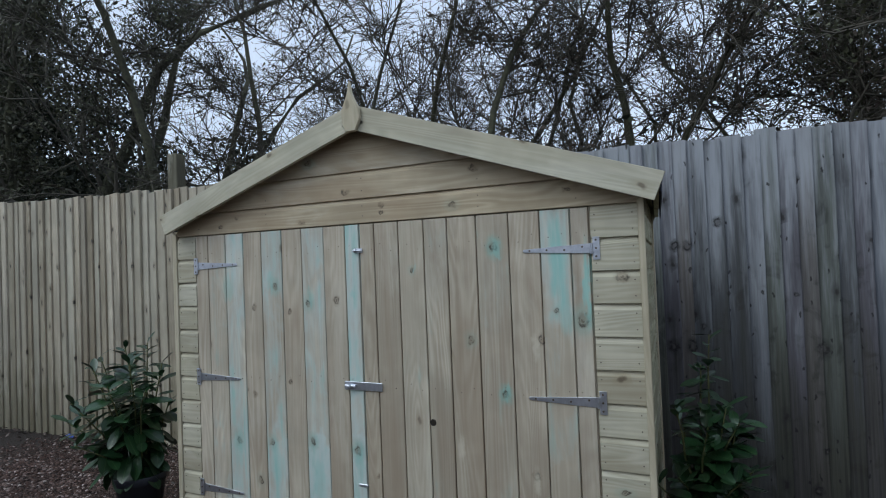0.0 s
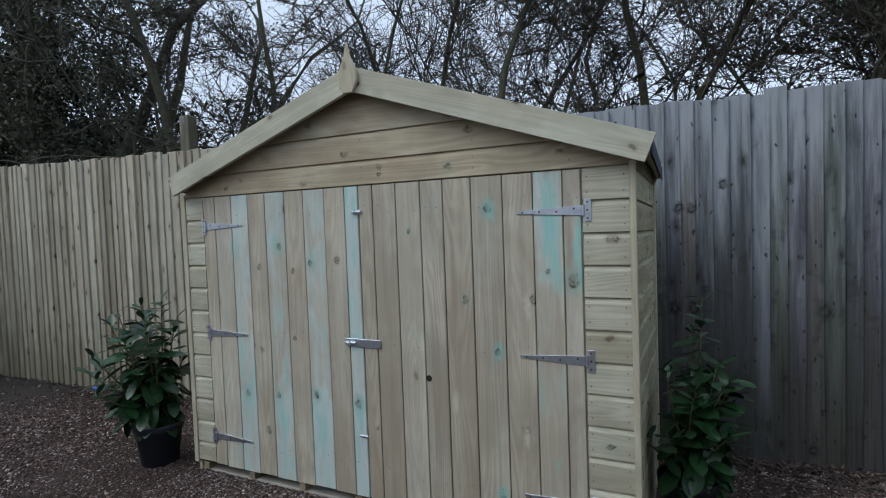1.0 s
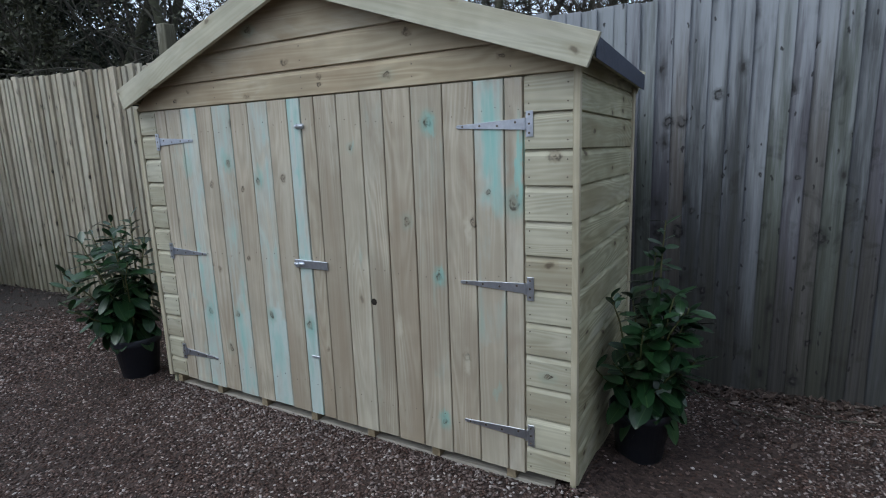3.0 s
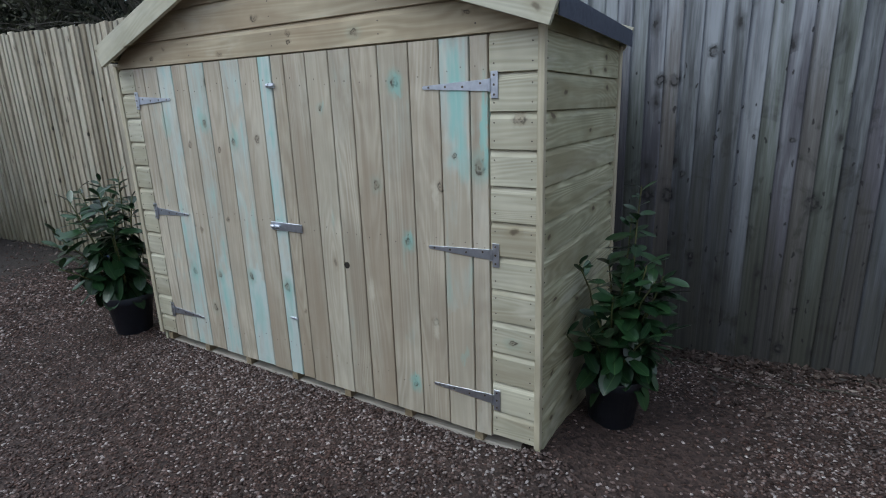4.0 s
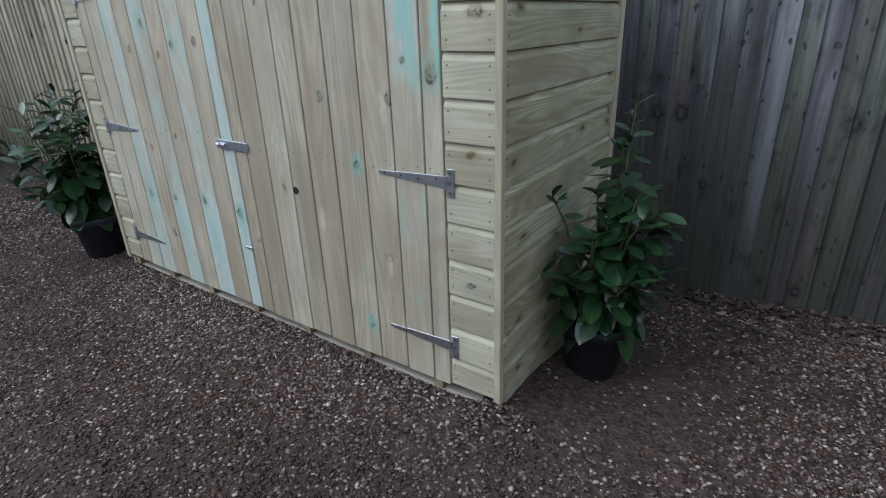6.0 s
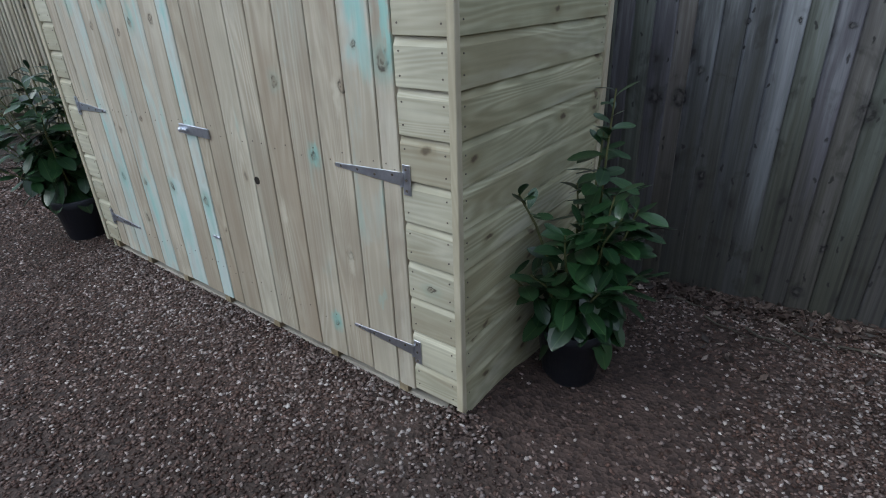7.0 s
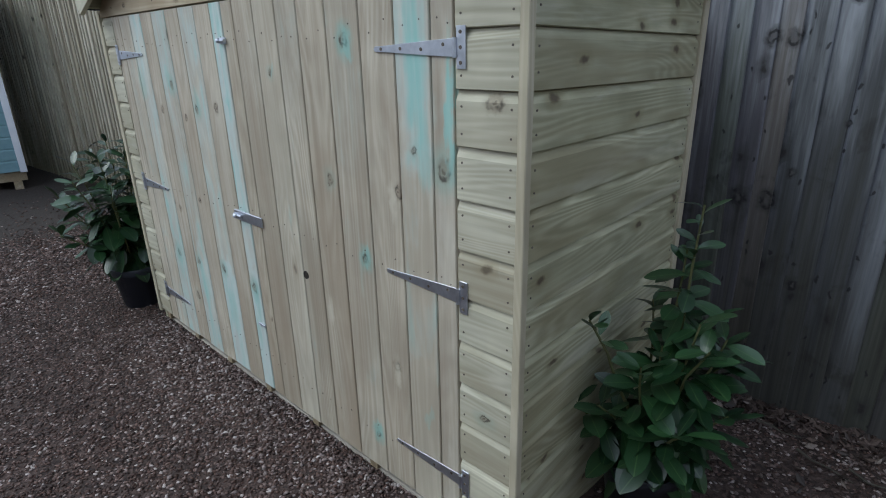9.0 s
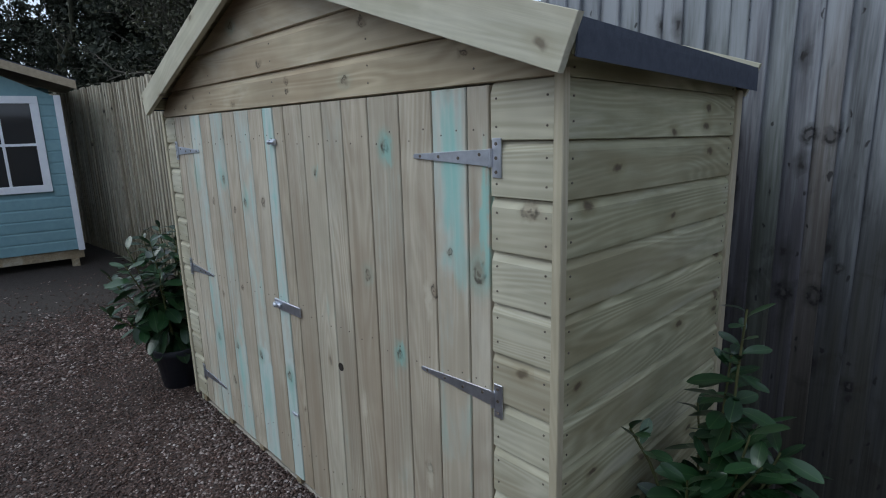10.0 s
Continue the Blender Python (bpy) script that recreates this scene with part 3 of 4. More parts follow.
def lap_profile(h):
    """A shiplap board in section: (depth, height)."""
    return [(0.002, 0.0005), (-0.0015, 0.0022), (-0.0015, h - 0.020), (0.0025, h - 0.012), (0.0068, h - 0.006), (0.0085, h - 0.001), (0.016, h - 0.001), (0.016, 0.0005)]


def lap_board(name, x0, x1, z0, z1, parent, material=None, colour=None):
    """A board that lies along x on the front."""
    return part(name, prism(bmesh.new(), lap_profile(z1 - z0), lambda a, b, c: (x0 + c, a, z0 + b), x1 - x0), material or wood_lap, parent, colour=colour)


def plank(name, x0, x1, z0, z1, parent, colour=None):
    """An upright board of a door, shiplapped to the next."""
    w = x1 - x0
    g = 0.0012 + 0.0026 * abs(math.sin(x0 * 91.0))
    outline = [(0.0008, 0.0016), (0.0018, 0.0), (w - g - 0.0025, 0.0), (w - g - 0.0006, 0.0022), (w - g, 0.011), (w + 0.0006, 0.0112), (w + 0.0006, 0.016), (0.0008, 0.016)]
    return part(name, prism(bmesh.new(), outline, lambda a, b, c: (x0 + a, b, z0 + c), z1 - z0), wood_planks, parent, colour=colour)


def nails(name, spots, parent, axis="y", size=0.0024):
    bm = bmesh.new()
    for p in spots:
        disc(bm, p, size, 0.002, axis, 6)
    return tagged(part(name, bm, nail_steel, parent), kind="stuff")


def rows_of_boards():
    z, out = EAVE, []
    while z > 0.05:
        out.append((max(0.034, z - PITCH), z))
        z -= PITCH
    return out


def front_panel(x0, x1):
    wall = part("front_panel", one_box(x0 + 0.004, x1 - 0.004, 0.018, 0.05, 0.03, EAVE - 0.004), wood_inner, shed)
    spots = []
    for a, b in rows_of_boards():
        lap_board("board", x0, x1, a, b, wall)
        for nx in (x0 + 0.014, x1 - 0.016):
            for f in (0.24, 0.72):
                spots.append((nx, -0.0018, a + (b - a) * f))
    nails("nails", spots, wall)
    return wall


front_panel(-0.157, -0.008)
front_panel(-2.072, -1.957)

# upright corner strips
part("corner_strip", one_box(-0.0075, 0.013, -0.008, 0.013, 0.03, 1.335, bevel=0.002), wood_trim, shed)
part("corner_strip", one_box(-2.10, -2.0735, -0.008, 0.03, 0.02, 1.335, bevel=0.002), wood_trim, shed)
part("corner_strip", one_box(-0.012, 0.012, YB - 0.018, YB + 0.018, 0.02, 1.335, bevel=0.002), wood_trim, shed)


# the two doors: seams between the planks and how blue-green each plank is above, midway and below
def door(name, seams, tints, z0, z1, hinge_x, way, label):
    body = part(name, one_box(seams[0] + 0.02, seams[-1] - 0.02, 0.018, 0.044, z0 + 0.05, z1 - 0.05), wood_inner, shed, label)
    spots = []
    for i, (a, b) in enumerate(zip(seams, seams[1:])):
        plank("plank", a, b, z0 + (0.0 if i % 3 else 0.003), z1, body, tints[i])
        for z in (1.222, 0.69, 0.16):
            for f in (0.28, 0.72):
                spots.append((a + (b - a) * f + 0.006 * math.sin(i * 3 + z), -0.0004, z + 0.016 * math.sin(7 * i + 5 * f)))
    nails("nails", spots, body, size=0.0017)
    for z in (1.180, 0.672, 0.169):
        t_hinge(hinge_x, z, way, body)
    return body


def screw_mesh():
    bm = bmesh.new()
    disc(bm, (0, 0, 0), 0.0036, 0.0016)
    data = bpy.data.meshes.new("screw")
    bm.to_mesh(data)
    bm.free()
    return data


SCREW = screw_mesh()


def t_hinge(x, z, way, parent):
    """A black-line tee hinge of zinc-plated steel: an upright plate, a knuckle and a strap that tapers away from it."""
    bm = bmesh.new()
    box(bm, x - 0.011 if way < 0 else x - 0.012, x + 0.012 if way < 0 else x + 0.011, -0.0055, -0.002, z - 0.038, z + 0.038, bevel=0.0008)
    bmesh.ops.create_cone(bm, cap_ends=True, segments=10, radius1=0.005, radius2=0.005, depth=0.036, matrix=Matrix.Translation((x + way * 0.014, -0.006, z)))
    strap = [(0.016, 0.017), (0.10, 0.013), (0.225, 0.006), (0.245, 0.0055), (0.25, 0.0), (0.245, -0.0055), (0.225, -0.006), (0.10, -0.013), (0.016, -0.017)]
    prism(bm, strap, lambda a, b, c: (x + way * a, -0.0012 - c, z + b), 0.003, 0.0006)
    hinge = part("hinge", bm, steel, parent, "zinc-plated steel tee hinge")
    for px, py, pz in ((0.0, -0.0058, 0.027), (0.0, -0.0058, -0.027), (0.0, -0.0058, 0.0), (0.045, -0.0045, 0.006), (0.105, -0.0045, -0.002), (0.165, -0.0045, 0.0), (0.225, -0.0045, 0.0)):
        ob = shared("screw", SCREW, nail_steel, parent)
        ob.matrix_basis = pose(x + way * px, py, z + pz)
    return hinge


left_seams = [-1.955, -1.878, -1.772, -1.668, -1.565, -1.452, -1.347, -1.235, -1.129, -1.0610]
left_tints = [(0.05, 0, 0.05, 0.7), (0.28, 0.18, 0.35, 0.4), (0.6, 0.5, 0.6, 0.3), (0.05, 0, 0.05, 0.8), (0.52, 0.42, 0.62, 0.3), (0.05, 0, 0.0, 0.75), (0.55, 0.45, 0.8, 0.3), (0, 0, 0, 0.85), (0.68, 0.6, 0.85, 0.3)]
right_seams = [-1.0580, -0.991, -0.883, -0.774, -0.677, -0.562, -0.440, -0.328, -0.2225, -0.1600]
right_tints = [(0.05, 0.05, 0, 0.85), (0, 0, 0, 0.75), (0.1, 0.1, 0.05, 0.25), (0.1, 0.05, 0.1, 0.45), (0, 0, 0, 0.85), (0.15, 0.1, 0.15, 0.45), (0, 0, 0, 0.7), (0.55, 0.22, 0.05, 0.3), (0.22, 0.12, 0.02, 0.5)]
left_door = door("door", left_seams, left_tints, 0.028, 1.317, -1.953, 1, "closed door of upright pine planks streaked blue-green")
right_door = door("door", right_seams, right_tints, 0.024, 1.317, -0.141, -1, "closed door of upright pine planks")


def latch():
    bm = one_box(-1.148, -0.975, -0.0085, -0.003, 0.660, 0.693, bevel=0.0015)
    box(bm, -1.148, -1.085, -0.003, 0.0, 0.662, 0.691)
    bmesh.ops.create_cone(bm, cap_ends=True, segments=12, radius1=0.0055, radius2=0.0055, depth=0.05, matrix=Matrix.Translation((-1.118, -0.012, 0.676)) @ pose(0, 0, 0, 0, 90, 0))
    bmesh.ops.create_uvsphere(bm, u_segments=12, v_segments=8, radius=0.009, matrix=Matrix.Translation((-1.123, -0.018, 0.676)))
    part("latch_plate", bm, steel, left_door, "galvanised hasp and staple over the join")
    bm = one_box(-1.086, -1.046, -0.006, -0.001, 1.204, 1.222, bevel=0.001)
    bmesh.ops.create_cone(bm, cap_ends=True, segments=12, radius1=0.005, radius2=0.005, depth=0.044, matrix=Matrix.Translation((-1.064, -0.009, 1.213)) @ pose(0, 0, 0, 0, 90, 0))
    bmesh.ops.create_uvsphere(bm, u_segments=12, v_segments=8, radius=0.0075, matrix=Matrix.Translation((-1.074, -0.013, 1.213)))
    part("door_bolt", bm, steel, left_door, "small shiny bolt near the top of the door")
    bm = one_box(-1.098, -1.055, -0.007, -0.001, 0.281, 0.291, bevel=0.002)
    disc(bm, (-1.075, -0.007, 0.286), 0.005, 0.004)
    part("turn_button", bm, steel, left_door, "small weathered turn button")
    # no hole is cut: a near-black disc paints the shade inside it
    bm = bmesh.new()
    disc(bm, (-0.763, -0.0002, 0.557), 0.0125, 0.003, "y", 14)
    part("lock_hole", bm, hole_shade, right_door, "dark disc painted as the shade in a round lock hole")


latch()


# gable boards, cut to the roof's slope
SLOPE = math.tan(radians(18.6))


def roof_under(x):
    return 1.689 - abs(x - RIDGE_X) * SLOPE


def gable(y, sign, name):
    rows = [(EAVE, 1.4195), (1.4195, 1.529), (1.529, 1.70)]
    back_face = [(X0 + 0.02, EAVE), (X1 - 0.02, EAVE), (X1 - 0.02, roof_under(X1) + 0.03), (RIDGE_X, roof_under(RIDGE_X) + 0.03), (X0 + 0.02, roof_under(X0) + 0.03)]
    wall = part(name, prism(bmesh.new(), back_face, lambda a, b, c: (a, y + sign * (0.018 + c), b), 0.02), wood_inner, shed)
    for z0, z1 in rows:
        x_lo, x_hi = X0, X1 + 0.013
        k = (roof_under(RIDGE_X) + 0.045 - z0) / SLOPE
        x_lo, x_hi = max(x_lo, RIDGE_X - k), min(x_hi, RIDGE_X + k)
        kt = (roof_under(RIDGE_X) + 0.045 - z1) / SLOPE
        if kt > 0:
            t_lo, t_hi = max(X0, RIDGE_X - kt), min(X1 + 0.013, RIDGE_X + kt)
        else:
            t_lo = t_hi = RIDGE_X
        h = z1 - z0
        bm = bmesh.new()
        ends = []
        for lo_x, hi_x in ((x_lo, t_lo), (x_hi, t_hi)):
            ends.append([bm.verts.new((lo_x + (hi_x - lo_x) * min(1, b / h), y + sign * a, z0 + b)) for a, b in lap_profile(h)])
        n = len(ends[0])
        for i in range(n):
            j = (i + 1) % n
            bm.faces.new((ends[0][i], ends[0][j], ends[1][j], ends[1][i]))
        bm.faces.new(ends[0])
        bm.faces.new(list(reversed(ends[1])))
        bmesh.ops.recalc_face_normals(bm, faces=bm.faces[:])
        part("board", bm, wood_gable, wall)
    if sign > 0:
        spots = [(x, y - 0.0018, z) for z in (1.35, 1.39, 1.45, 1.50) for x in (-1.93, -1.53, -1.04, -0.55, -0.20) if z < roof_under(x) - 0.03]
        nails("nails", spots, wall)
    return wall


gable(0.0, 1, "gable_wall")
gable(YB + 0.012, -1, "gable_wall")


def side_wall(x, sign):
    wall = part("side_wall", one_box(min(x, x - sign * 0.03) - (0.02 if sign > 0 else -0.02), max(x, x - sign * 0.03) - (0.02 if sign > 0 else -0.02), 0.04, YB - 0.03, 0.03, EAVE), wood_inner, shed)
    spots = []
    for a, b in rows_of_boards()[:-1] + [(-0.06, rows_of_boards()[-1][1]), (EAVE, EAVE + 0.05)]:
        prof = lap_profile(b - a) if b - a > 0.06 else [(0, 0), (0, b - a), (0.016, b - a), (0.016, 0)]
        part("board", prism(bmesh.new(), prof, lambda d, h, c: (x - sign * d, 0.0145 + c, a + h), YB - 0.018 - 0.0165), wood_side, wall)
        for ny in (0.035, YB - 0.045):
            spots += [(x + sign * 0.0018, ny, a + (b - a) * 0.3), (x + sign * 0.0018, ny, a + (b - a) * 0.7)]
    nails("nails", spots, wall, "x")


side_wall(0.004, 1)
side_wall(-2.092, -1)

back = part("back_wall", one_box(X0 + 0.01, X1 - 0.02, YB - 0.01, YB + 0.002, 0.03, EAVE), wood_lap, shed)
for a, b in rows_of_boards():
    part("board", prism(bmesh.new(), lap_profile(b - a), lambda d, h, c: (X0 + 0.005 + c, YB + 0.012 - d * 0.6, a + h), X1 - X0 - 0.022), wood_lap, back)

# floor on joists and a long bearer each at front and back
part("floor_deck", one_box(X0 + 0.02, X1 - 0.02, 0.05, YB - 0.03, 0.032, 0.046), wood_inner, shed)
for i in range(7):
    cx = -2.06 + 0.029 + i * 0.3035 - 0.12 + 0.0925
    part("joist", one_box(cx, cx + 0.034, 0.012, YB - 0.03, -0.0155, 0.0195, bevel=0.001), wood_skid, shed)
for y0 in (0.022, 0.385, 0.72):
    part("bearer", one_box(X0 + 0.02, X1 - 0.01, y0, y0 + 0.055, -0.07, -0.016, bevel=0.002), dusty_timber, shed)


# roof: two boarded slopes under felt, edge boards at the gables and a finial
def slope_frame(side):
    """Origin at the ridge; a runs down the slope, b is square to it."""
    c, s = math.cos(math.atan(SLOPE)), math.sin(math.atan(SLOPE))
    return lambda a, b, y: (RIDGE_X + side * (a * c + b * s), y, 1.763 - a * s + b * c)


ROOF_Y0, ROOF_Y1, RUN, RUNS = -0.058, 0.885, 1.118, {1: 1.153, -1: 1.118}
roof = part("roof", prism(bmesh.new(), [(0.0, 0.0), (RUNS[1], 0.0), (RUNS[1], -0.012), (0.0, -0.012)], lambda a, b, c: slope_frame(1)(a, b, ROOF_Y0 + 0.004 + c), ROOF_Y1 - ROOF_Y0 - 0.008), wood_side, shed)
part("roof_boarding", prism(bmesh.new(), [(0.0, 0.0), (RUN, 0.0), (RUN, -0.012), (0.0, -0.012)], lambda a, b, c: slope_frame(-1)(a, b, ROOF_Y0 + 0.004 + c), ROOF_Y1 - ROOF_Y0 - 0.008), wood_side, roof)
for side in (1, -1):
    f = slope_frame(side)
    RUN = RUNS[side]
    bm = bmesh.new()
    # the felt lies on the slope and is turned down over the eaves
    c, s = math.cos(math.atan(SLOPE)), math.sin(math.atan(SLOPE))
    drop = [(RUN + 0.004 + t * s, -t * c) for t in (0.01, 0.035, 0.055)]
    inner = [(RUN + t * s, -t * c) for t in (0.055, 0.035, 0.013)]
    pts = [(0.0, 0.005), (RUN + 0.001, 0.005)] + drop + inner + [(0.0, 0.001)]
    prism(bm, pts, lambda a, b, cc: f(a, b, ROOF_Y0 + cc), ROOF_Y1 - ROOF_Y0)
    part("felt", bm, felt, roof, "dark slate grey mineral roofing felt")
    bm = bmesh.new()
    prism(bm, [(RUN - 0.02, -0.0125), (RUN - 0.002, -0.0125), (RUN - 0.002 + 0.042 * s, -0.0125 - 0.038), (RUN - 0.02 + 0.042 * s, -0.0125 - 0.038)], lambda a, b, cc: f(a, b, ROOF_Y0 + 0.006 + cc), ROOF_Y1 - ROOF_Y0 - 0.012)
    part("eaves_batten", bm, wood_side, roof)
    for y0, label in ((ROOF_Y0 - 0.018, "pale planed edge board"), (ROOF_Y1, "pale planed edge board")):
        bm = bmesh.new()
        h = 0.092
        # plumb cut at the ridge
        top = 0.012 if y0 < 0 else 0.002
        cut_hi, cut_lo = (top * SLOPE, top), (-(h - top) * SLOPE, top - h)
        outline = [cut_hi, (RUN + 0.012, top), (RUN + 0.006, top - h), cut_lo]
        prism(bm, outline, lambda a, b, cc: (side * a, y0 + cc, b), 0.0175, 0.0012)
        part("barge_board", bm, wood_barge, roof, label).matrix_basis = pose(RIDGE_X, 0, 1.763, 0, side * 18.6, 0)
bm = bmesh.new()
shape = [(0.0, 1.862), (0.009, 1.815), (0.022, 1.785), (0.041, 1.752), (0.043, 1.712), (0.022, 1.668), (-0.022, 1.668), (-0.036, 1.705), (-0.038, 1.752), (-0.022, 1.785), (-0.009, 1.815)]
prism(bm, shape, lambda a, b, c: (RIDGE_X + a, ROOF_Y0 - 0.0365 + c, b), 0.018, 0.0015)
part("finial", bm, wood_trim, roof, "pointed pale wooden finial")


def out_of_square():
    """The shed stands a little out of square: walls and roof drift sideways and sink towards the back, as the ground does."""
    done = set()
    for ob in shed.children_recursive:
        if ob.data in done:
            continue
        done.add(ob.data)
        high = ob == roof or ob.parent == roof
        for v in ob.data.vertices:
            v.co.x -= v.co.y * (0.058 if high else 0.031)
            v.co.z -= max(0.0, v.co.y) * (0.026 if high else 0.018)


out_of_square()


# ---- the fence ----
def feather_board(h, seed, wide, lip):
    """A sawn board lapped over its neighbour: thin on the hidden edge, thick on the showing one, a little bowed and cupped."""
    rng = random.Random(seed)
    w = wide + 0.022
    bow = rng.uniform(-0.0025, 0.0025)
    outline = [(0.0, -0.003), (w * 0.5, -0.003 - lip * 0.5 + bow), (w - 0.004, -0.003 - lip), (w - 0.0012, -0.0015 - lip), (w, 0.001 - lip), (w - 0.0015, 0.002), (0.0, 0.002)]
    bm = bmesh.new()
    rows = []
    twist, lean = rng.uniform(-0.004, 0.004), rng.uniform(-0.003, 0.003)
    cut = rng.uniform(-0.004, 0.004)
    for k in range(7):
        t = k / 6
        dx = twist * math.sin(math.pi * t) + lean * t + rng.uniform(-0.0012, 0.0012)
        rows.append([bm.verts.new((a + dx, b + rng.uniform(-0.0005, 0.0005), h * t + (cut * a / w if k == 6 else 0))) for a, b in outline])
    n = len(outline)
    for lo, hi in zip(rows, rows[1:]):
        for i in range(n):
            j = (i + 1) % n
            bm.faces.new((lo[i], lo[j], hi[j], hi[i]))
    bm.faces.new(list(reversed(rows[0])))
    bm.faces.new(rows[-1])
    bmesh.ops.recalc_face_normals(bm, faces=bm.faces[:])
    data = bpy.data.meshes.new("fence_board")
    bm.to_mesh(data)
    bm.free()
    return data


def fence(edges, material, label, seed, tall, lip):
    """edges: where one board's showing edge ends and the next begins, along x."""
    rng = random.Random(seed)
    x_from, x_to = edges[0], edges[-1]
    thing = tagged(empty("fence", pose(x_from, fence_y(x_from), -0.1)), label, "fence", "fences round the yard")
    inverse = thing.matrix_world.inverted()
    turn = math.degrees(math.atan(0.0868))
    for i, (a, b) in enumerate(zip(edges, edges[1:])):
        mesh = feather_board(tall + rng.uniform(-0.010, 0.010), seed * 100 + i, b - a, lip)
        ob = shared("fence_board", mesh, material, thing)
        ob.matrix_parent_inverse = inverse
        x = a - 0.022
        ob.matrix_basis = pose(x, fence_y(x) + rng.uniform(-0.002, 0.002), level(x, fence_y(x)) - 0.01 + rng.uniform(-0.004, 0.008), rng.uniform(-0.2, 0.2), rng.uniform(-0.2, 0.2), turn + rng.uniform(-0.6, 0.6))
    ux = math.cos(math.radians(turn))
    length = (x_to - x_from) / ux
    for z in (0.25, 0.95, 1.6):
        ob = part("rail", one_box(0, length, 0.006, 0.046, z, z + 0.075), wood_skid, thing)
        ob.matrix_parent_inverse = inverse
        ob.matrix_basis = pose(x_from, fence_y(x_from), 0, 0, 0, turn)
    px = x_from + 0.55
    while px < x_to:
        ob = part("post", one_box(-0.045, 0.045, 0.05, 0.14, -0.1, 1.70, bevel=0.004), wood_skid, thing)
        ob.matrix_parent_inverse = inverse
        ob.matrix_basis = pose(px, fence_y(px), 0, 0, 0, turn)
        px += 1.8
    if x_from < -5:
        ob = part("post", one_box(-0.045, 0.045, 0.05, 0.14, -0.1, 2.03, bevel=0.006), old_post, thing, "taller rough fence post")
        ob.matrix_parent_inverse = inverse
        ob.matrix_basis = pose(-3.31, fence_y(-3.31), 0, 0, 0, turn)
    return thing


def spaced(x, end, step, seed):
    """Board edges from x on, a little uneven."""
    rng = random.Random(seed)
    out = []
    while x < end:
        out.append(x)
        x += step + rng.uniform(-0.16, 0.16) * step
    return out


SEEN_EDGES = [-0.345, -0.275, -0.202, -0.138, -0.071, 0.001, 0.074, 0.143, 0.216, 0.301, 0.392, 0.468, 0.540, 0.612, 0.692, 0.771, 0.842]
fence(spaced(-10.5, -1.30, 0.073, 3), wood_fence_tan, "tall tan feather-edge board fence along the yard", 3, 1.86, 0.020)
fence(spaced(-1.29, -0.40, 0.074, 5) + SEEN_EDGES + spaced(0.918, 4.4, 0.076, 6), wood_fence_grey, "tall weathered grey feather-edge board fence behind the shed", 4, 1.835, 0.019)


# ---- potted laurels ----
def leaf_mesh(length, width, droop, name):
    bm = bmesh.new()
    rows = []
    for t, k in ((0.0, 0.05), (0.08, 0.10), (0.16, 0.34), (0.32, 0.70), (0.52, 0.96), (0.70, 1.0), (0.84, 0.80), (0.94, 0.46), (1.0, 0.08)):
        w = width * 0.5 * k
        z = -droop * t * t + 0.003 * math.sin(t * 7)
        rows.append([bm.verts.new((t * length, -w, z + 0.2 * w)), bm.verts.new((t * length, 0, z)), bm.verts.new((t * length, w, z + 0.2 * w))])
    for a, b in zip(rows, rows[1:]):
        for i in (0, 1):
            f = bm.faces.new((a[i], a[i + 1], b[i + 1], b[i]))
            f.smooth = True
    data = bpy.data.meshes.new(name)
    bm.to_mesh(data)
    bm.free()
    data.materials.append(laurel)
    return data


LEAVES = [leaf_mesh(0.13, 0.050, 0.03, "leaf"), leaf_mesh(0.14, 0.060, 0.045, "leaf"), leaf_mesh(0.115, 0.046, 0.018, "leaf"), leaf_mesh(0.125, 0.062, 0.055, "leaf")]


def tube(points, r0, r1, sides=6):
    verts, faces = [], []
    pts = [Vector(p) for p in points]
    n = len(pts)
    for i, p in enumerate(pts):
        d = (pts[min(i + 1, n - 1)] - pts[max(i - 1, 0)]).normalized()
        u = d.orthogonal().normalized()
        v = d.cross(u)
        r = r0 + (r1 - r0) * i / (n - 1)
        for k in range(sides):
            a = 2 * math.pi * k / sides
            verts.append(p + u * (r * math.cos(a)) + v * (r * math.sin(a)))
    for i in range(n - 1):
        for k in range(sides):
            j = (k + 1) % sides
            faces.append((i * sides + k, i * sides + j, (i + 1) * sides + j, (i + 1) * sides + k))
    return verts, faces


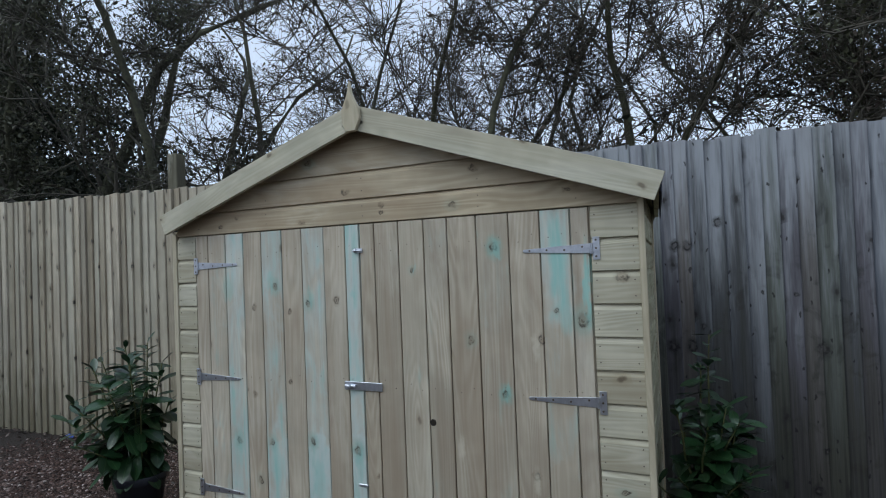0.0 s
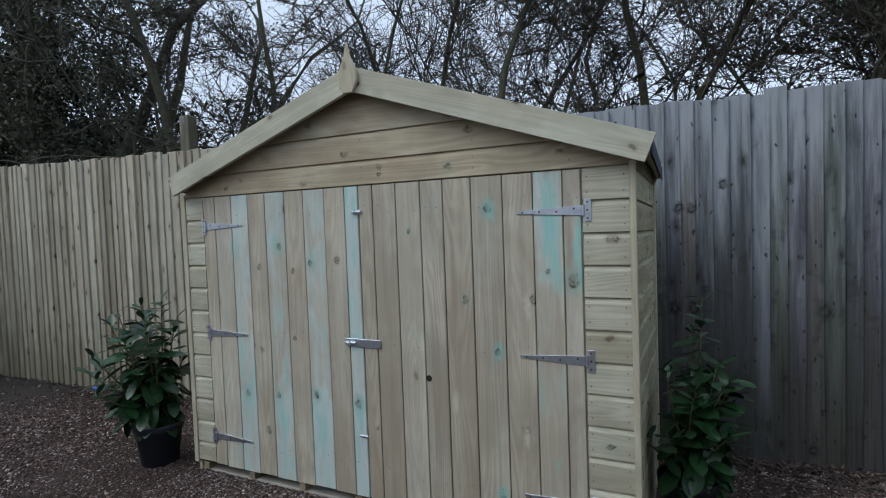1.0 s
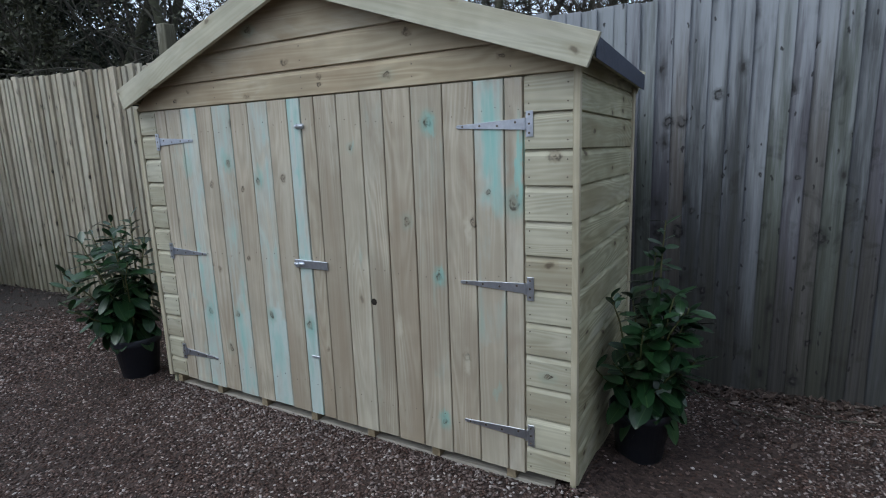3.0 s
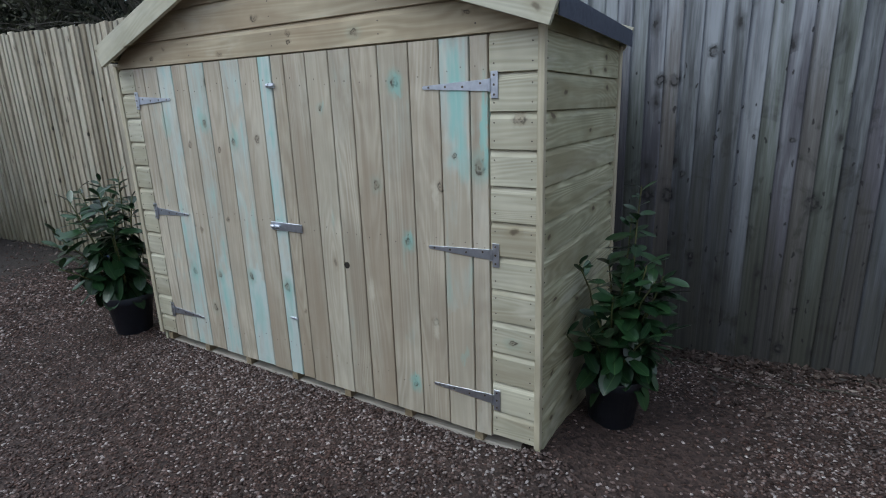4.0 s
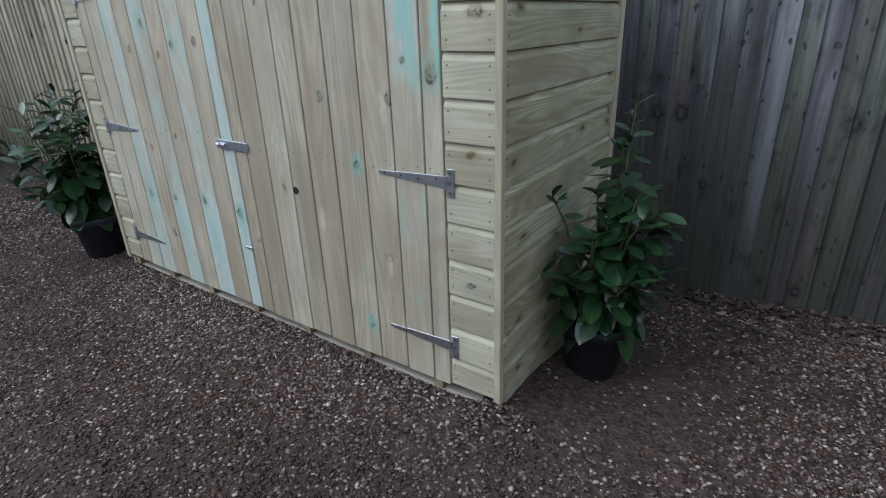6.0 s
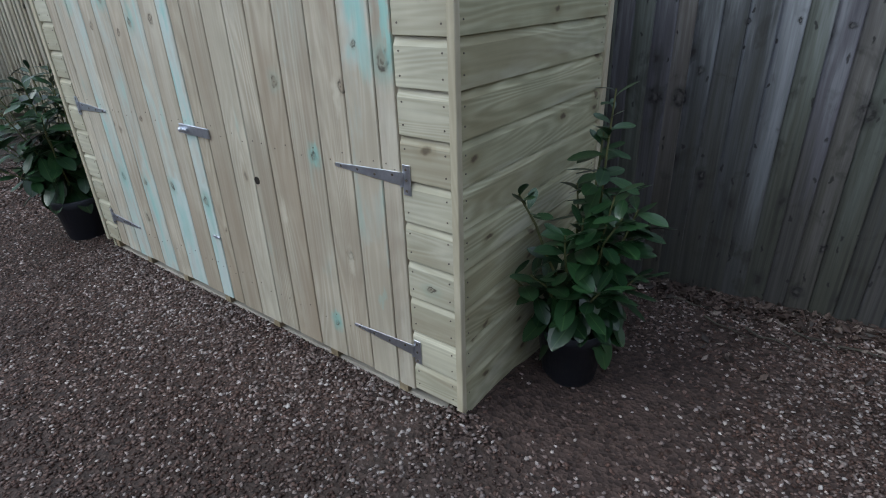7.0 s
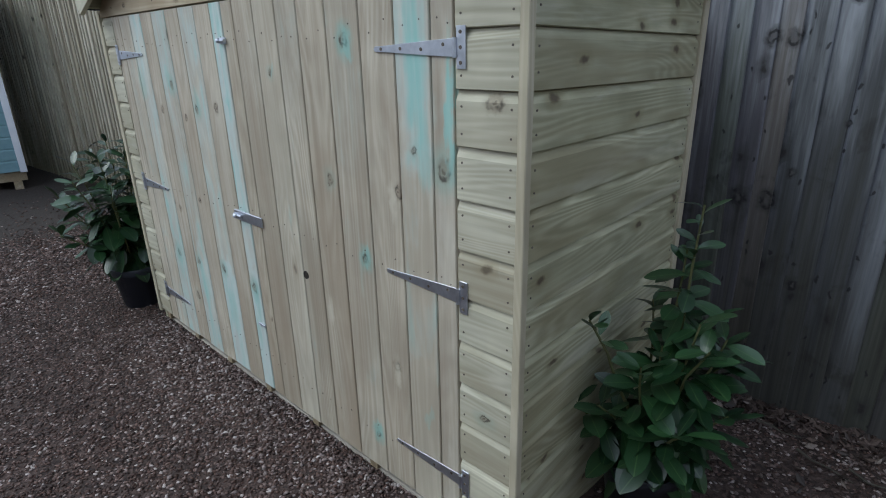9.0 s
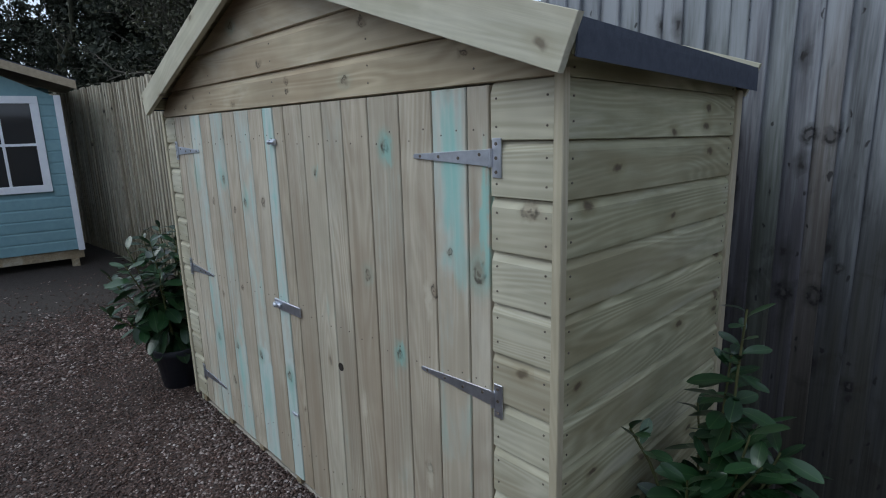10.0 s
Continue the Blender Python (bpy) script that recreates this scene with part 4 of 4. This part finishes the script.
def potted_laurel(x, y, seed, stems, label, pot=1.0):
    rng = random.Random(seed)
    z = level(x, y) + 0.002
    base = pose(x, y, z)
    plant = tagged(empty("potted_laurel", base), label, "potted plant", "potted laurels beside the shed")
    bm = bmesh.new()
    rings = [(0.0, 0.095), (0.006, 0.102), (0.20, 0.128), (0.203, 0.137), (0.245, 0.142), (0.249, 0.139), (0.245, 0.132), (0.21, 0.126)]
    loops = []
    for h, r in [(a * pot, b * pot) for a, b in rings]:
        loops.append([bm.verts.new((r * math.cos(2 * math.pi * k / 28), r * math.sin(2 * math.pi * k / 28), h)) for k in range(28)])
    for a, b in zip(loops, loops[1:]):
        for k in range(28):
            f = bm.faces.new((a[k], a[(k + 1) % 28], b[(k + 1) % 28], b[k]))
            f.smooth = True
    bm.faces.new(list(reversed(loops[0])))
    part("pot", bm, pot_plastic, plant, "black plastic nursery pot")
    bm = bmesh.new()
    bmesh.ops.create_circle(bm, cap_ends=True, segments=24, radius=0.128 * pot, matrix=Matrix.Translation((0, 0, 0.215 * pot)))
    part("soil", bm, soil, plant, "dark potting compost")
    for angle, reach, height, dense, bare in stems:
        a = math.radians(angle)
        r0 = rng.uniform(0.01, 0.05)
        pts = []
        for i in range(6):
            t = i / 5
            pts.append((math.cos(a) * (r0 + reach * t ** 1.4) + rng.uniform(-0.008, 0.008), math.sin(a) * (r0 + reach * t ** 1.4) + rng.uniform(-0.008, 0.008), 0.21 * pot + height * t))
        v, f = tube(pts, 0.006, 0.0025)
        bm = bmesh.new()
        vs = [bm.verts.new(q) for q in v]
        for q in f:
            bm.faces.new([vs[k] for k in q]).smooth = True
        part("stem", bm, laurel_stem, plant)
        turn = rng.uniform(0, 360)
        dense = int(dense * 2.4)
        for i in range(dense):
            t = bare + (1 - bare) * (i + 0.5) / dense
            k = min(4, int(t * 5))
            g = t * 5 - k
            p = Vector(pts[k]).lerp(Vector(pts[k + 1]), g)
            turn += 137.5 + rng.uniform(-20, 20)
            up = 18 + 30 * t ** 3 + rng.uniform(-24, 24) - (52 if t < 0.4 else 38 if t < 0.65 else 12 if t < 0.85 else 0)
            s = rng.uniform(0.78, 1.12) * (0.78 if bare > 0.5 else 1.0) * (1.06 if t < 0.55 else 0.92 if t < 0.85 else 0.64)
            # keep the leaves out of the shed's wall
            tip = base @ (p + Vector((math.cos(math.radians(turn)), math.sin(math.radians(turn)), 0)) * 0.135 * s)
            if -2.13 < tip.x < 0.03 and -0.02 < tip.y < 0.86:
                turn += 180
                tip = base @ (p + Vector((math.cos(math.radians(turn)), math.sin(math.radians(turn)), 0)) * 0.135 * s)
                if -2.13 < tip.x < 0.03 and -0.02 < tip.y < 0.86:
                    continue
            ob = shared("leaf", rng.choice(LEAVES), laurel, plant)
            ob.matrix_basis = Matrix.Translation(p) @ pose(0, 0, 0, rng.uniform(-25, 25), -up, turn) @ Matrix.Diagonal((s, s, s, 1))
    return plant


potted_laurel(-2.40, 0.02, 11, [(100, 0.05, 0.66, 16, 0.2), (190, 0.22, 0.60, 14, 0.2), (240, 0.24, 0.42, 12, 0.2), (150, 0.18, 0.52, 12, 0.2), (285, 0.18, 0.50, 11, 0.2), (30, 0.10, 0.56, 10, 0.2),
                                (330, 0.13, 0.46, 10, 0.15), (215, 0.30, 0.30, 8, 0.3), (60, 0.12, 0.36, 8, 0.15), (260, 0.26, 0.24, 8, 0.3), (170, 0.10, 0.64, 12, 0.3), (300, 0.06, 0.60, 11, 0.3), (230, 0.14, 0.56, 11, 0.2)],
              "glossy green laurel bush in a black plastic pot beside the shed", 0.88)
potted_laurel(0.130, 0.41, 12, [(20, 0.03, 0.72, 9, 0.52), (60, 0.03, 0.60, 8, 0.51), (255, 0.23, 0.50, 3, 0.84), (60, 0.12, 0.40, 12, 0.15), (330, 0.14, 0.42, 12, 0.15), (280, 0.13, 0.38, 10, 0.15), (10, 0.13, 0.41, 14, 0.15),
                                (120, 0.10, 0.42, 11, 0.15), (250, 0.15, 0.24, 9, 0.2), (310, 0.17, 0.24, 10, 0.2), (40, 0.14, 0.32, 11, 0.2), (345, 0.08, 0.46, 8, 0.3), (225, 0.15, 0.20, 6, 0.3), (300, 0.06, 0.40, 7, 0.3), (355, 0.14, 0.24, 9, 0.2)],
              "glossy dark laurel bush in a black pot by the shed wall", 0.81)


# ---- the painted summerhouse beyond ----
def summerhouse():
    """Built in its own frame: the gable front lies in the plane y = 0, x from 0 (the near corner) to -1.8."""
    w, eave, rise, deep = 1.75, 1.53, 0.44, 1.6
    m = pose(-6.13, 0.29, 0.13, 0, 0, 83)
    house = tagged(empty("summerhouse", m), "duck-egg blue painted timber summerhouse with white trim on timber skids", "summerhouse")

    def sub(name, bm, mat, parent=house, label=""):
        return part(name, bm, mat, parent, label)

    front = sub("front_wall", prism(bmesh.new(), [(-0.03, 0.0), (-w + 0.03, 0.0), (-w + 0.03, eave), (-w / 2, eave + rise - 0.05), (-0.03, eave)], lambda a, b, c: (a, 0.02 + c, b), 0.03), blue_paint)
    z = 0.0
    while z < eave:
        h = min(0.112, eave - z)
        if 0.60 < z + h and z < 1.52:
            spans = ((-0.17, -0.012), (-w + 0.012, -0.80))
        else:
            spans = ((-w + 0.012, -0.012),)
        for a, b in spans:
            if h > 0.04:
                sub("board", prism(bmesh.new(), lap_profile(h), lambda d, q, c: (a + c, d, z + q), b - a), blue_paint, front)
        z += 0.112
    sub("side_wall", one_box(-0.03, 0.0, 0.03, deep, 0.0, eave), blue_paint)
    sub("side_wall", one_box(-w, -w + 0.03, 0.03, deep, 0.0, eave), blue_paint)
    sub("back_wall", one_box(-w + 0.03, -0.03, deep - 0.03, deep, 0.0, eave + 0.2), blue_paint)
    sub("corner_trim", one_box(-0.045, 0.012, -0.014, 0.0, -0.01, eave + 0.01, bevel=0.002), white_paint)
    sub("corner_trim", one_box(0.0, 0.014, 0.0, 0.045, -0.01, eave, bevel=0.002), white_paint)
    sub("corner_trim", one_box(-w, -w + 0.05, -0.014, 0.0, -0.01, eave + 0.01, bevel=0.002), white_paint)
    win = sub("window", one_box(-0.78, -0.19, 0.004, 0.02, 0.64, 1.50), glass, label="small-paned window with a white frame")
    for a in ((-0.80, -0.175, 0.61, 0.68), (-0.80, -0.175, 1.46, 1.53), (-0.80, -0.73, 0.68, 1.46), (-0.245, -0.175, 0.68, 1.46)):
        sub("frame", one_box(a[0], a[1], -0.022, 0.002, a[2], a[3], bevel=0.003), white_paint, win)
    for a in (-0.50, ):
        sub("glazing_bar", one_box(a - 0.012, a + 0.012, -0.012, 0.003, 0.68, 1.46), white_paint, win)
    sub("glazing_bar", one_box(-0.73, -0.245, -0.0125, 0.003, 1.06, 1.085), white_paint, win)
    for s in (0, 1):
        def f(a, b, c):
            x = -w / 2 + (a if s == 0 else -a)
            return (x, c, eave + rise - a * rise / (w / 2) * 0.62 + b)
        over = w / 2 + 0.15
        sub("roof", prism(bmesh.new(), [(0, 0.02), (over, 0.02), (over, 0.0), (0, 0.0)], lambda a, b, c: f(a, b, -0.16 + c), deep + 0.3), roof_timber)
        sub("felt", prism(bmesh.new(), [(0, 0.03), (over + 0.01, 0.03), (over + 0.01, 0.0205), (0, 0.0205)], lambda a, b, c: f(a, b, -0.165 + c), deep + 0.31), felt)
        sub("barge_board", prism(bmesh.new(), [(0, 0.019), (over, 0.019), (over, -0.06), (0, -0.06)], lambda a, b, c: f(a, b, -0.18 + c), 0.018), roof_timber)
    for y in (0.02, 0.75, 1.5):
        sub("skid", one_box(-w, 0.0, y, y + 0.06, -0.095, -0.005, bevel=0.003), wood_skid)
    for x in (-0.12, -0.9, -1.65):
        sub("foot_block", one_box(x, x + 0.07, 0.0, 0.07, -0.19, -0.095, bevel=0.003), wood_skid)
    return house


summerhouse()


# ---- litter along the foot of the fence ----
def litter():
    rng = random.Random(7)
    bm = bmesh.new()
    for i in range(1500):
        x = rng.uniform(-0.1, 1.9) if i < 1200 else rng.uniform(-6.0, -2.4)
        y = fence_y(x) - abs(rng.gauss(0, 0.075)) - 0.03
        if i % 7 == 0:
            y = fence_y(x) - rng.uniform(0.05, 0.7)
        z = level(x, y) + 0.008 + rng.uniform(0, 0.012)
        s = rng.uniform(0.007, 0.024)
        m = pose(x, y, z, rng.uniform(-35, 35), rng.uniform(-35, 35), rng.uniform(0, 360))
        q = [bm.verts.new(m @ Vector(p)) for p in ((-s, 0, 0.004), (0, -s * 0.5, 0), (s, 0, 0.005), (0, s * 0.5, 0.002))]
        bm.faces.new(q)
    tagged(part("fallen_leaves", bm, dead_leaf), "brown fallen leaves and bits along the fence foot", "leaf litter", kind="stuff")
    rng = random.Random(9)
    for i in range(9):
        x = 0.25 + 0.14 * i
        y = fence_y(x) - rng.uniform(0.05, 0.3)
        a = rng.uniform(-0.6, 0.6)
        L = rng.uniform(0.12, 0.26)
        pts = [(x + L * t * math.cos(a), y + L * t * math.sin(a) * 0.4, level(x, y) + 0.016 + 0.008 * math.sin(9 * t + i)) for t in (0, 0.3, 0.6, 1.0)]
        v, f = tube(pts, 0.005, 0.002, 5)
        tagged(raw("fallen_twig", v, f, twig_bark), "thin broken twig lying on the gravel", "twig")
    bm = bmesh.new()
    bmesh.ops.create_icosphere(bm, subdivisions=2, radius=0.03, matrix=Matrix.Translation((-4.25, fence_y(-4.25) - 0.07, level(-4.25, 0.8) + 0.015)) @ Matrix.Diagonal((1.3, 0.7, 0.6, 1)))
    for v in bm.verts:
        v.co += Vector((noise.noise(v.co * 40), noise.noise(v.co * 44 + Vector((3, 1, 2))), noise.noise(v.co * 47 + Vector((9, 4, 1))))) * 0.014
    tagged(part("plastic_scrap", bm, blue_scrap), "crumpled scrap of blue plastic by the fence", "litter")


litter()


# ---- trees behind the fence ----
class Tubes:
    def __init__(self):
        self.v, self.f, self.n = [], [], 0

    def add(self, points, r0, r1, sides):
        v, f = tube(points, r0, r1, sides)
        self.v += [tuple(q) for q in v]
        self.f += [tuple(k + self.n for k in q) for q in f]
        self.n += len(v)


def limb(rng, p, d, length, bend, steps=5, rise=0.05):
    pts = [p.copy()]
    for i in range(steps):
        d = (d + Vector((rng.gauss(0, bend), rng.gauss(0, bend), rng.gauss(0, bend) + rise))).normalized()
        p = p + d * (length / steps)
        pts.append(p.copy())
    return pts, d


def tree(name, x, y, seed, stems, height, thick, twigs, leaves, leaf_mat, leaf_size, label, spread=0.55, low=0.25):
    """stems: leans (sideways, back) of the main stems."""
    rng = random.Random(seed)
    thing = tagged(empty(name, pose(x, y, level(2, 2))), label, "tree", "trees behind the fence")
    inverse = Matrix.Translation((-x, -y, -level(2, 2)))
    trunk, fine, spots = Tubes(), Tubes(), []
    for lx, ly in stems:
        h = height * rng.uniform(0.85, 1.1)
        start = Vector((x + rng.uniform(-0.15, 0.15), y + rng.uniform(-0.15, 0.15), -0.15))
        pts, _ = limb(rng, start, Vector((lx, ly, 1)).normalized(), h, 0.15, 9, 0.04)
        r = thick * rng.uniform(0.7, 1.1)
        trunk.add(pts, r, r * 0.25, 9)
        for b in range(int(9 * twigs) + 3):
            t = low + (1 - low) * rng.random()
            k = min(8, int(t * 9))
            p = pts[k].lerp(pts[k + 1], t * 9 - k)
            a = rng.uniform(0, 2 * math.pi)
            d = Vector((math.cos(a), math.sin(a), rng.uniform(0.1, 0.9))).normalized()
            length = h * spread * rng.uniform(0.3, 0.75) * (1.15 - t * 0.6)
            bp, bd = limb(rng, p, d, length, 0.24, 6, 0.06)
            br = r * (1 - 0.72 * t) * 0.36
            fine.add(bp, br, 0.005, 5)
            for c in range(int(10 * twigs) + 2):
                u = 0.15 + 0.85 * rng.random()
                j = min(5, int(u * 6))
                q = bp[j].lerp(bp[j + 1], u * 6 - j)
                e = (bd + Vector((rng.gauss(0, 0.8), rng.gauss(0, 0.8), rng.gauss(0.15, 0.6)))).normalized()
                tp, td = limb(rng, q, e, length * rng.uniform(0.25, 0.55), 0.24, 4, 0.03)
                fine.add(tp, max(0.0065, br * 0.4), 0.0035, 3)
                for g in range(int(7 * twigs) + 1):
                    u2 = rng.random()
                    jj = min(3, int(u2 * 4))
                    q2 = tp[jj].lerp(tp[jj + 1], u2 * 4 - jj)
                    e2 = (td + Vector((rng.gauss(0, 0.9), rng.gauss(0, 0.9), rng.gauss(0.1, 0.7)))).normalized()
                    sp, _ = limb(rng, q2, e2, rng.uniform(0.12, 0.36), 0.2, 2, 0.02)
                    fine.add(sp, 0.0036, 0.002, 3)
                    spots.append(sp[-1])
                    spots.append(sp[1])
    for nm, tb, mt in (("trunk", trunk, bark), ("crown", fine, twig_bark)):
        ob = raw(nm, tb.v, tb.f, mt, thing, smooth=nm == "trunk")
        ob.matrix_parent_inverse = inverse
    if leaves:
        nr = np.random.default_rng(seed)
        c = np.array([tuple(p) for p in spots])[nr.integers(0, len(spots), leaves)]
        leaf_cloud("foliage", c + nr.normal(0, 0.06, c.shape), leaf_size, leaf_mat, nr, thing).matrix_parent_inverse = inverse
    return thing


def leaf_cloud(name, centres, size, material, nr, parent=None):
    n = len(centres)
    d = nr.normal(0, 1, (n, 3))
    d /= np.linalg.norm(d, axis=1)[:, None]
    e = np.cross(d, nr.normal(0, 1, (n, 3)))
    e /= np.linalg.norm(e, axis=1)[:, None]
    s = (size * nr.uniform(0.6, 1.3, n))[:, None]
    f = np.cross(d, e) * s * 0.2
    verts = np.stack([centres - d * s, centres - e * s * 0.45 + f, centres + d * s, centres + e * s * 0.45 + f], 1).reshape(-1, 3)
    faces = np.arange(4 * n).reshape(n, 4)
    return raw(name, verts, faces, material, parent)


BARE = "bare winter tree with dark twiggy branches behind the fence"
IVY = "ivy-clad dark tree with dense evergreen leaves behind the fence"
THORN = "thorny winter tree with some russet leaves on its twigs"
tree("tree", -8.6, 3.0, 21, [(-0.35, 0.1), (0.1, 0.1), (0.35, -0.05)], 6.0, 0.10, 1.0, 22000, tree_leaf, 0.035, IVY, 0.6, 0.1)
tree("tree", -6.6, 2.9, 22, [(-0.42, 0.0), (0.12, 0.1)], 6.0, 0.11, 1.05, 13000, tree_leaf, 0.028, IVY, 0.6, 0.1)
tree("tree", -5.3, 2.7, 23, [(-0.22, 0.05), (0.06, 0.1), (0.22, 0.1)], 6.0, 0.08, 0.95, 3000, tree_leaf, 0.025, BARE)
tree("tree", -4.3, 3.5, 24, [(-0.15, 0.05), (0.28, 0.0)], 5.8, 0.055, 0.85, 200, russet_leaf, 0.022, BARE)
tree("tree", -2.9, 3.3, 25, [(-0.2, 0.0), (0.18, 0.05), (0.45, 0.0)], 5.4, 0.05, 1.1, 900, russet_leaf, 0.024, BARE)
tree("tree", -1.7, 3.0, 26, [(-0.15, 0.0), (0.3, 0.1)], 5.0, 0.045, 1.2, 1500, russet_leaf, 0.022, THORN)
tree("tree", -0.5, 3.1, 27, [(-0.3, 0.1), (0.25, 0.0)], 4.8, 0.045, 1.3, 3000, russet_leaf, 0.022, THORN)
tree("tree", 0.7, 3.0, 28, [(0.55, 0.0), (-0.2, 0.1)], 4.8, 0.09, 1.32, 9500, russet_leaf, 0.021, "leaning tree with dense brown-green twigs and leaves", 0.6)
tree("tree", 2.1, 3.0, 29, [(-0.3, 0.0), (0.2, 0.1)], 4.8, 0.08, 1.3, 22000, tree_leaf, 0.023, "leaning tree with dense brown-green twigs and leaves", 0.6)
tree("tree", 1.6, 4.2, 30, [(0.1, 0.0), (0.5, 0.1)], 4.6, 0.06, 1.2, 9000, russet_leaf, 0.021, "leaning tree with dense brown-green twigs and leaves", 0.6)
# a thinner second row
for i, (tx, ty) in enumerate(((-9.5, 6.3), (-2.4, 6.2), (-0.2, 6.1), (1.7, 5.7))):
    tree("tree", tx, ty, 41 + i, [(-0.25, 0.0), (0.2, 0.0)], 6.6, 0.05, 0.9, 1500, russet_leaf, 0.026, "slender bare tree in the thicket beyond the fence", 0.6)
# evergreens that close the far end of the yard
for i, (tx, ty) in enumerate(((-10.2, 2.7), (-12.2, 2.2), (-14.6, 1.9), (-17.0, 2.4), (-12.8, 0.2), (-14.5, -1.2))):
    tree("tree", tx, ty, 61 + i, [(-0.2, 0.0), (0.15, 0.05)], 6.4, 0.11, 0.7, 30000, evergreen_leaf, 0.05, "tall dark evergreen beyond the summerhouse", 0.55, 0.08)


def hedge():
    """Evergreen undergrowth in uneven clumps that closes the view low behind the fence."""
    nr = np.random.default_rng(5)
    rng = random.Random(5)
    out = []
    for i in range(150):
        x = rng.uniform(-15, -5.6) if i < 110 else rng.uniform(-5.6, 3.2)
        y = rng.uniform(3.0, 5.6)
        top = (2.2 + 1.5 * rng.random()) if x < -6.0 else 1.2 + 0.8 * rng.random()
        if x < -8.5:
            top += 1.6 * rng.random()
        r = rng.uniform(0.35, 0.8)
        k = 420 if x < -5.6 else 200
        c = nr.normal(0, 1, (k, 3))
        c /= np.linalg.norm(c, axis=1)[:, None]
        c *= (r * nr.uniform(0.3, 1.0, k) ** 0.5)[:, None]
        c[:, 2] *= 1.3
        out.append(c + np.array((x, y, rng.uniform(0.3, 1.0) * top)))
    ob = leaf_cloud("undergrowth", np.concatenate(out), 0.05, evergreen_leaf, nr)
    tagged(ob, "dark evergreen undergrowth and ivy behind the fence", "undergrowth", kind="stuff")


hedge()
